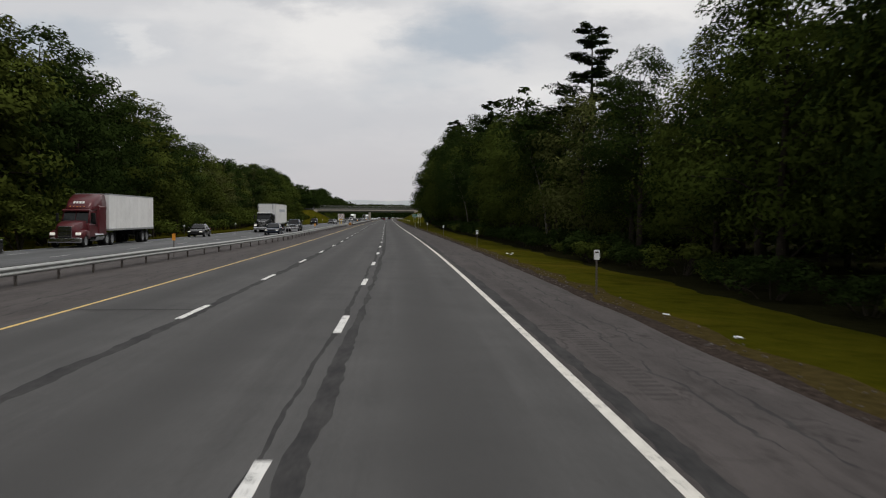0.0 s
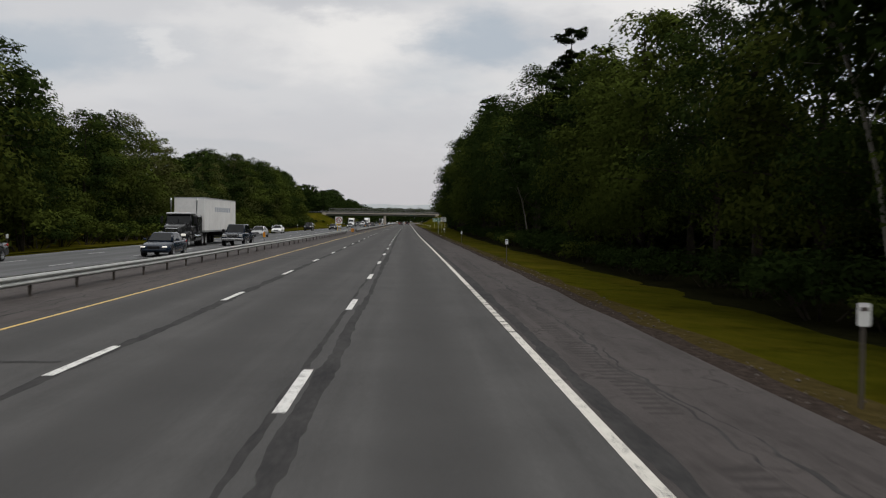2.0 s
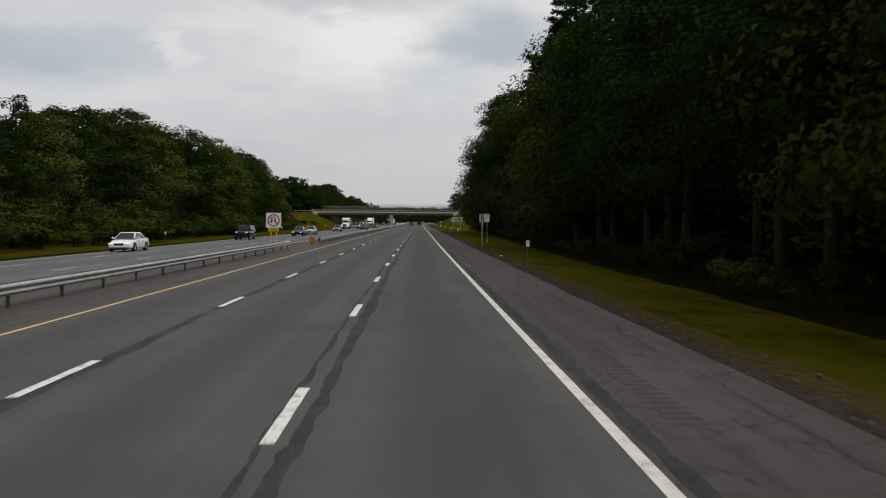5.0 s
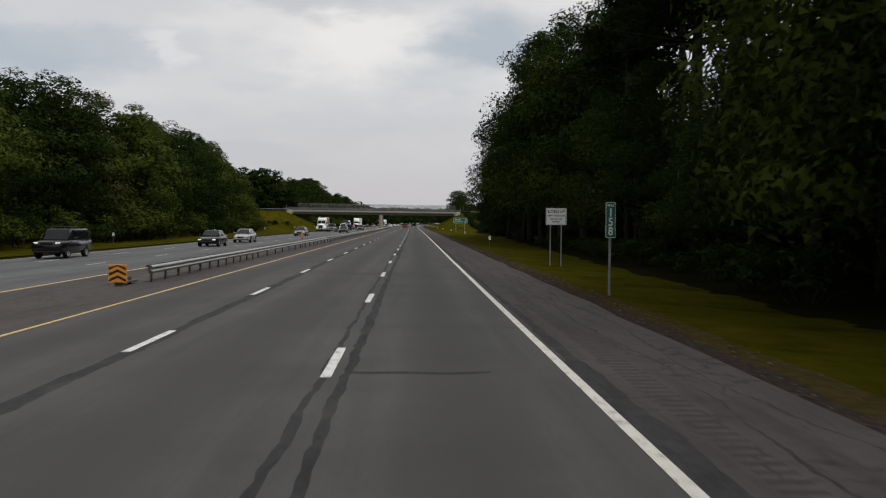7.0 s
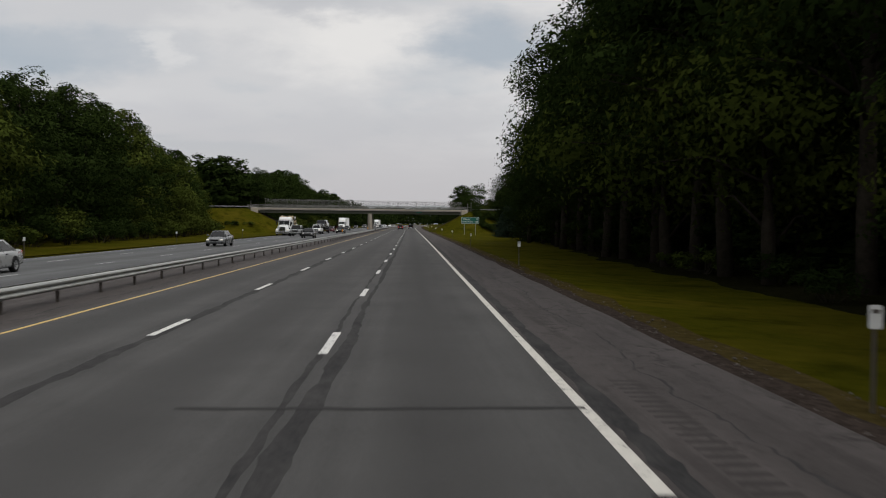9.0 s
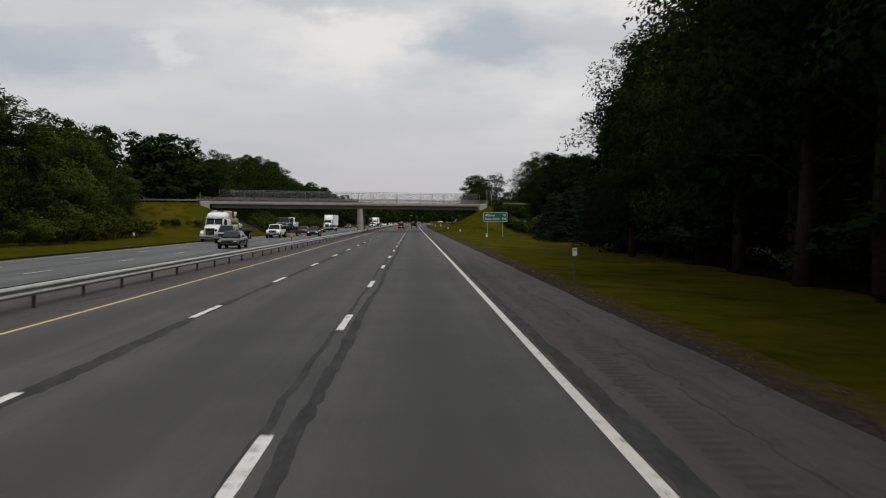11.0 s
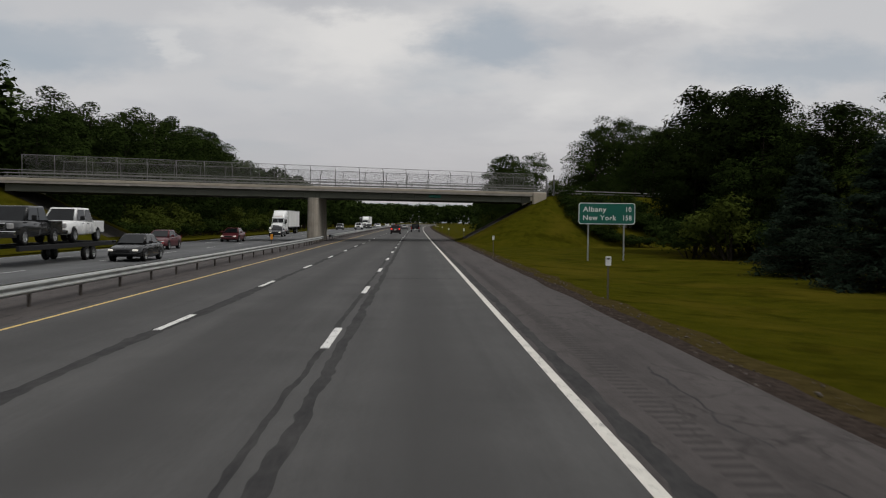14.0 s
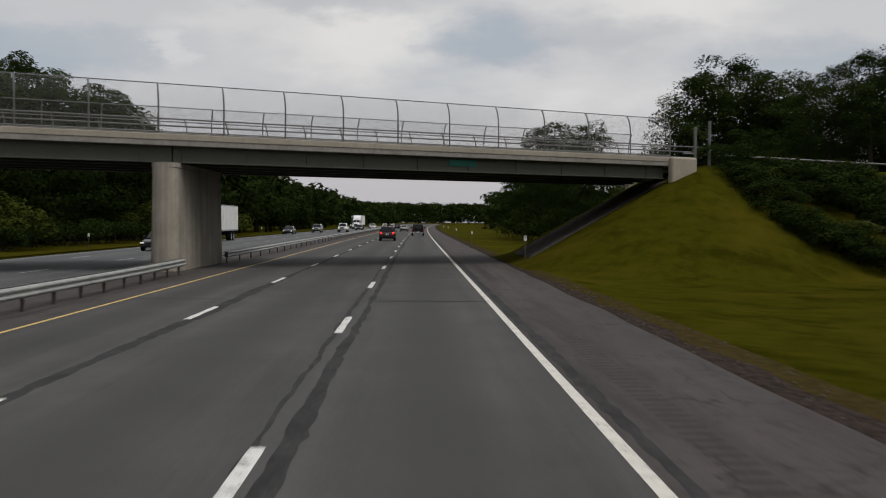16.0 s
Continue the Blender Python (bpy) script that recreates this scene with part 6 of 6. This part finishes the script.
def pickup(m, coat, label, lit=True, chrome=True, brake=False, dual=False):
    v = thing("pickup_truck", m, label, "pickup truck", "highway traffic")
    hull = [(-1.18, 0.95, 0.93, 0.42, 1.12), (0.3, 0.96, 0.93, 0.38, 1.14), (1.0, 0.96, 0.93, 0.38, 1.16), (1.9, 0.95, 0.90, 0.42, 1.16), (2.6, 0.92, 0.86, 0.46, 1.10), (2.78, 0.84, 0.78, 0.54, 1.0)]
    part("body", loft(hull), coat, v, smooth=True)
    c = (-1.2, 1.5, 0.90, 1.12, -0.98, 0.80, 0.72, 1.86)
    part("cabin", cabin_mesh(c), coat, v, smooth=True)
    part("windscreen", pane(c, 2, 0.07, 0.93, 0.05, 0.9), M_GLASS, v, "dark windscreen")
    part("rear_window", pane(c, 0, 0.1, 0.9, 0.15, 0.86), M_GLASS, v, "dark rear window")
    for side in (1, 3):
        for u0, u1 in ((0.05, 0.42), (0.46, 0.92)):
            a, b = (u0, u1) if side == 1 else (1 - u1, 1 - u0)
            part("side_window", pane(c, side, a, b, 0.08, 0.86), M_GLASS, v, "dark side window")
    bm = bmesh.new()
    box(bm, (1.7, 1.66, 0.12), (0, -2.02, 0.66), 0.02)
    for x in (0.90, -0.90):
        box(bm, (0.13, 1.66, 0.66), (x, -2.02, 0.83), 0.04)
    box(bm, (1.8, 0.08, 0.6), (0, -1.23, 0.85), 0.02)
    part("bed", bm, coat, v, "open load bed")
    gate = part("tailgate", boxed((1.60, 0.09, 0.54), (0, -2.84, 0.88), 0.03), coat, v)
    part("handle", boxed((0.3, 0.03, 0.09), (0, -2.9, 1.0), 0.01), M_TRIM, gate)
    part("rear_bumper", boxed((1.86, 0.18, 0.2), (0, -2.92, 0.55), 0.04), M_CHROME if chrome else M_TRIM, v, "steel rear bumper")
    part("front_bumper", boxed((1.86, 0.2, 0.22), (0, 2.78, 0.58), 0.05), M_CHROME if chrome else M_TRIM, v, "steel front bumper")
    gr = part("grille", boxed((1.0, 0.08, 0.34), (0, 2.78, 0.88), 0.04), M_CHROME if chrome else M_TRIM, v, "chrome grille")
    for z in (0.80, 0.96):
        part("grille_opening", boxed((0.86, 0.03, 0.11), (0, 2.82, z), 0.015), M_TRIM, gr, "black grille opening")
    for x in (0.70, -0.70):
        part("headlight", boxed((0.30, 0.14, 0.24), (x, 2.74, 0.9), 0.04), M_HEAD if lit else M_CLEAR, v, "headlight")
        part("tail_light", boxed((0.14, 0.10, 0.36), (x * 1.24, -2.84, 0.94), 0.03), M_TAIL if brake else M_TAILOFF, v, "red tail light")
        part("door_mirror", boxed((0.24, 0.1, 0.24), (x * 1.55, 1.05, 1.3), 0.04), M_TRIM, v)
        for y in (-0.2, 0.55):
            part("door_handle", boxed((0.03, 0.2, 0.04), (x / 0.7 * 0.955, y, 1.0), 0.01), M_TRIM, v)
    for y in (-1.75, 1.85):
        for x in (0.86, -0.86):
            arch(v, 0.93 * (1 if x > 0 else -1), y, 0.40)
            wheel(v, x, y, 0.40, 0.27)
            if dual and y < 0:
                wheel(v, x * 1.18, y, 0.40, 0.25)
    plate_ = part("number_plate", boxed((0.32, 0.02, 0.16), (0, -3.02, 0.6), 0.005), M_SIGNW, v, "pale number plate")
    part("plate_bar", boxed((0.2, 0.006, 0.05), (0, -3.034, 0.6)), M_TRIM, plate_)
    return v


def tractor(v, coat, tall=True, stacks=False, lit=True, drive=(-5.9, -7.2)):
    """Conventional highway tractor; nose at y = 0, cab backwards."""
    part("chassis", boxed((0.95, 0.2 - drive[1], 0.3), (0, (drive[1] - 0.2) / 2, 0.85), 0.03), M_TRIM, v, "dark steel frame")
    part("hood", loft([(-2.3, 1.0, 0.88, 0.75, 1.98), (-1.2, 0.95, 0.80, 0.70, 1.90), (-0.3, 0.82, 0.68, 0.68, 1.72), (-0.05, 0.70, 0.60, 0.72, 1.60)]), coat, v, smooth=True)
    c = (-4.0, -2.0, 1.12, 1.55, -4.0, -2.55, 1.0, 2.75)
    part("cabin", cabin_mesh(c), coat, v, smooth=True)
    part("lower_cab", boxed((2.2, 2.2, 1.0), (0, -3.0, 1.25), 0.08), coat, v)
    for u0, u1 in ((0.06, 0.485), (0.515, 0.94)):
        part("windscreen", pane(c, 2, u0, u1, 0.10, 0.86), M_GLASS, v, "dark split windscreen")
    for side in (1, 3):
        a, b = (0.30, 0.86) if side == 1 else (0.14, 0.70)
        part("side_window", pane(c, side, a, b, 0.1, 0.82), M_GLASS, v, "dark side window")
    part("sleeper", boxed((2.35, 1.9, 2.3 if tall else 1.7), (0, -4.8, 2.0 if tall else 1.75), 0.14), coat, v)
    if tall:
        part("roof_fairing", loft([(-5.75, 1.17, 1.05, 2.7, 4.0), (-4.6, 1.17, 1.05, 2.7, 3.95), (-3.4, 1.08, 0.95, 2.7, 3.5), (-2.65, 0.95, 0.8, 2.7, 2.95)]), coat, v, smooth=True)
    part("sun_visor", boxed((2.0, 0.3, 0.1), (0, -2.42, 2.74), 0.03, Matrix.Rotation(radians(-20), 4, "X")), coat if tall else M_CHROME, v)
    gr = part("grille", boxed((1.0, 0.1, 0.78), (0, -0.04, 1.18), 0.05), M_CHROME, v, "chrome grille")
    for k in range(6):
        part("grille_bar", boxed((0.86, 0.03, 0.05), (0, 0.02, 0.90 + 0.11 * k), 0.01), M_TRIM, gr)
    part("front_bumper", boxed((2.36, 0.3, 0.38), (0, -0.02, 0.56), 0.09), M_CHROME, v, "bright steel bumper")
    for x in (0.92, -0.92):
        part("fender", loft([(-1.75, 0.30, 0.26, 0.62, 1.22), (-1.0, 0.31, 0.27, 0.95, 1.30), (-0.25, 0.28, 0.22, 0.62, 1.16)]), coat, v, smooth=True).matrix_basis = Matrix.Translation((x, 0, 0))
        part("headlight", boxed((0.36, 0.2, 0.2), (x * 0.98, -0.16, 1.02), 0.05), M_HEAD if lit else M_CLEAR, v, "headlight")
        part("fuel_tank", tubed([(x * 1.02, -4.9, 0.75), (x * 1.02, -3.0, 0.75)], 0.32, 14), M_CHROME, v, "polished fuel tank")
        part("door_mirror", boxed((0.2, 0.1, 0.6), (x * 1.45, -2.3, 2.2), 0.03), M_TRIM, v)
        if stacks:
            part("exhaust_pipe", tubed([(x * 1.15, -4.05, 1.2), (x * 1.15, -4.05, 3.85), (x * 1.15, -4.15, 4.0)], 0.085, 10), M_RIM, v, "metal exhaust stack")
        wheel(v, x * 1.1, -1.0, 0.51, 0.29)
        for y in drive:
            wheel(v, x * 1.08, y, 0.51, 0.30)
            wheel(v, x * 0.72, y, 0.51, 0.28)
    for x in (-0.5, -0.25, 0, 0.25, 0.5):
        part("marker_lamp", boxed((0.08, 0.08, 0.05), (x, -2.62, 3.0 if tall else 2.82), 0.02), M_AMBER, v)


def trailer_wheels(v, ys):
    for y in ys:
        for x in (1.02, -1.02):
            wheel(v, x, y, 0.51, 0.28)
            wheel(v, x * 0.7, y, 0.51, 0.26)


def box_truck(m, coat, label, length=13.2, stacks=False, tall=True, mark=None, top=4.05):
    v = thing("semi_truck", m, label, "truck", "highway traffic")
    tractor(v, coat, tall, stacks)
    y1 = -6.0
    y0 = y1 - length
    mid = (y0 + y1) / 2
    tr = part("trailer_box", boxed((2.58, length, top - 1.2), (0, mid, (top + 1.2) / 2), 0.03), P_TRAILER, v, "white box trailer")
    part("bottom_rail", boxed((2.61, length + 0.02, 0.16), (0, mid, 1.24), 0.02), M_STEEL, tr)
    part("top_rail", boxed((2.61, length + 0.02, 0.10), (0, mid, top - 0.05), 0.02), M_STEEL, tr)
    for x in (1.293, -1.293):
        for k in range(int(length / 1.2)):
            part("side_rib", boxed((0.012, 0.04, top - 1.5), (x, y1 - 0.6 - 1.2 * k, (top + 1.2) / 2), 0.004), P_TRAILER, tr)
    if mark:
        for x in (1.298, -1.298):
            for k in range(9):
                part("marking", boxed((0.008, 0.62, 0.42), (x, mid + 2.6 - 0.8 * k, 3.15), 0.002), mark, tr, "grey-blue marking bar")
    part("bogie", boxed((1.1, 3.2, 0.4), (0, y0 + 2.4, 0.9), 0.04), M_TRIM, v)
    trailer_wheels(v, (y0 + 1.8, y0 + 3.1))
    for x in (0.7, -0.7):
        part("landing_leg", boxed((0.14, 0.14, 0.95), (x, y1 - 3.2, 0.75), 0.01), M_TRIM, v)
        part("rear_guard", boxed((0.1, 0.08, 0.7), (x, y0 + 0.1, 0.9), 0.01), M_STEEL, v)
    part("rear_guard", boxed((2.2, 0.1, 0.12), (0, y0 + 0.1, 0.56), 0.02), M_STEEL, v)
    return v


# oncoming lanes near the start
pickup(oncoming(42.4, 22.0), P_BLACK, "dark pickup truck in the oncoming lanes")
red = box_truck(oncoming(67.4, 26.1), P_MAROON, "maroon highway tractor pulling a plain white box trailer", 13.0)
for x in (-0.33, -0.11, 0.11, 0.33):
    part("fairing_mark", boxed((0.15, 0.02, 0.2), (x, -3.02, 3.32), 0.004, Matrix.Rotation(radians(32), 4, "X")), M_SIGNW, red, "white marking on the fairing")
car("sedan", oncoming(104.0, 24.2), P_BLACK, "black sedan in the oncoming lanes")
car("sedan", oncoming(113.6, 17.1), P_BLUE, "dark blue sedan in the oncoming lanes")
box_truck(oncoming(129.2, 20.7), P_CHAR, "dark conventional tractor with chrome stacks pulling a white trailer", 14.0, True, False, plain("marking_grey", (0.42, 0.45, 0.5), 0.6), 4.15)
pickup(oncoming(137.6, 17.0), P_BLUE, "dark blue pickup truck with chrome grille in the oncoming lanes", lit=False)
car("sedan", oncoming(176.6, 21.4), P_SILVER, "silver sedan in the oncoming lanes", lit=False)
car("sedan", oncoming(214.0, 24.3), P_WHITE, "white sedan in the oncoming lanes")
car("jeep", oncoming(256.4, 23.6), P_BLACK, "black sport utility vehicle with chrome grille in the oncoming lanes", rack=True)
car("sedan", oncoming(283.0, 20.5), P_BLACK, "black sedan with lit headlights in the oncoming lanes")
car("sedan", oncoming(299.0, 20.6), P_SILVER, "silver grey sedan in the oncoming lanes", lit=False)
car("sedan", oncoming(346.0, 20.4), P_GREY, "grey sedan with lit headlights in the oncoming lanes")
# the busy group before the overpass
car("sedan", oncoming(393.5, 17.3), P_CHAR, "charcoal sedan in the oncoming lanes", lit=False)
pickup(oncoming(411.3, 21.3), P_GREY, "grey pickup truck with chrome grille in the oncoming lanes", lit=False)

flat = thing("semi_truck", oncoming(417.8, 24.7), "white tractor pulling a black flatbed trailer loaded with bales", "truck", "highway traffic")
tractor(flat, P_WHITE, False, drive=(-8.0, -9.3))
part("roof_fairing", loft([(-5.5, 1.12, 1.02, 2.5, 3.3), (-4.4, 1.12, 1.02, 2.5, 3.34), (-3.3, 1.08, 0.98, 2.55, 3.26), (-2.85, 1.0, 0.9, 2.6, 2.98)]), P_WHITE, flat, smooth=True)
part("trailer_deck", boxed((2.55, 13.7, 0.34), (0, -12.9, 1.2), 0.03), M_TRIM, flat, "black flatbed deck")
part("headboard", boxed((2.4, 0.1, 1.6), (0, -6.05, 2.1), 0.02), M_STEEL, flat)
part("bogie", boxed((1.1, 3.4, 0.4), (0, -18.2, 0.95), 0.04), M_TRIM, flat)
trailer_wheels(flat, (-17.6, -18.9))
M_BALE = plain("tan_bale", (0.34, 0.27, 0.17), 0.9, 0, 0.4, 3, 0.8)
M_WRAP = plain("pale_wrap", (0.5, 0.5, 0.46), 0.7, 0, 0.3, 3, 0.5)
brng = random.Random(2)
for k in range(4):
    for x in (-0.62, 0.62):
        for z in range((3, 3, 2, 1)[k]):
            b = thing("bale", flat.matrix_basis @ pose(x + brng.uniform(-0.1, 0.1), -6.95 - 1.6 * k + brng.uniform(-0.12, 0.12), 1.37 + 0.72 * z, 0, 0, brng.uniform(-10, 10)), "strapped tan bale on the flatbed trailer" if (k + z) % 3 else "pale wrapped bale on the flatbed trailer", "bale", "bales on the flatbed")
            bm = bmesh.new()
            box(bm, (1.16, 1.45, 0.73), (0, 0, 0.36), 0.2)
            bmesh.ops.subdivide_edges(bm, edges=bm.edges[:], cuts=2, use_grid_fill=True)
            for vv in bm.verts:
                vv.co += 0.13 * noise.noise_vector(vv.co * 1.9 + Vector((k, x, z)))
            part("hay_block", bm, M_BALE if (k + z) % 3 else M_WRAP, b, smooth=True)
            for y in (-0.35, 0.35):
                part("strap", boxed((1.22, 0.06, 0.76), (0, y, 0.36), 0.02), M_TRIM, b)
pickup(oncoming(441.2, 21.0), P_WHITE, "white pickup truck towing a loaded car trailer", dual=True)
hauler = thing("car_trailer", oncoming(452.7, 21.0), "dark gooseneck trailer loaded with vehicles", "trailer", "highway traffic")
bm = bmesh.new()
for x in (1.1, -1.1):
    box(bm, (0.16, 13.0, 0.24), (x, -0.5, 0.85), 0.02)
    box(bm, (0.14, 2.6, 0.2), (x * 0.8, 7.0, 1.45), 0.02)
for y in np.arange(-6.8, 6.2, 1.3):
    box(bm, (2.2, 0.3, 0.1), (0, y, 0.92), 0.01)
box(bm, (0.3, 0.3, 1.2), (0, 7.9, 1.2), 0.03)
part("frame", bm, M_TRIM, hauler)
for y in (-3.4, -2.4):
    for x in (1.05, -1.05):
        wheel(hauler, x, y, 0.38, 0.24)
hm = hauler.matrix_basis
for y, z, coat, lab in ((3.2, 0.975, P_CHAR, "charcoal pickup truck loaded on the car trailer"), (-2.9, 0.975, P_WHITE, "white pickup truck loaded on the car trailer")):
    pickup(hm @ pose(0, y, z, 0, 0, 1), coat, lab, lit=False)
car("sedan", oncoming(474.5, 21.2), P_MAROON, "dark red sedan in the oncoming lanes", lit=False)
car("sedan", oncoming(455.5, 17.3), P_BLACK, "black sedan in the oncoming lanes")
car("sedan", oncoming(499.5, 20.9), P_MAROON, "dark red sedan with lit headlights in the oncoming lanes")
# beyond the overpass
car("sedan", oncoming(532.3, 21.3), P_CHAR, "dark sedan with lit headlights in the oncoming lanes")
box_truck(oncoming(552.0, 24.6), P_WHITE, "white tractor with a white box trailer", 13.5)
car("sedan", oncoming(618.0, 24.0), P_CHAR, "dark sedan in the oncoming lanes")
car("suv", oncoming(642.0, 22.0), P_GREY, "grey sport utility vehicle in the oncoming lanes")
pickup(oncoming(650.0, 17.6), P_WHITE, "white pickup truck with lit headlights in the oncoming lanes")
car("sedan", oncoming(690.0, 17.2), P_BLACK, "black sedan in the oncoming lanes")
box_truck(oncoming(724.0, 20.7), P_WHITE, "white tractor with a white box trailer", 13.5)
box_truck(oncoming(760.0, 24.4), P_CHAR, "dark tractor with a white box trailer", 13.5)
for s, l, coat, lab in ((748, 17.2, P_WHITE, "white"), (790, 20.5, P_SILVER, "silver"), (818, 17.2, P_WHITE, "white"), (850, 24.2, P_BLACK, "black"), (880, 17.2, P_SILVER, "silver")):
    car("sedan", oncoming(s, l), coat, lab + " sedan far off in the oncoming lanes")
# vehicles ahead in the same direction
car("suv", stand(570.0, 5.5), P_WINE, "dark wine-grey sport utility vehicle with lit red tail lights", rack=True, brake=True)
pickup(stand(607.7, 2.0), P_BLACK, "black pickup truck with steel rear bumper", chrome=True)
car("sedan", stand(668.0, 5.4), P_SILVER, "silver sedan driving away in the middle lane")
car("sedan", stand(735.0, 9.0), P_CHAR, "dark sedan driving away in the far lane")
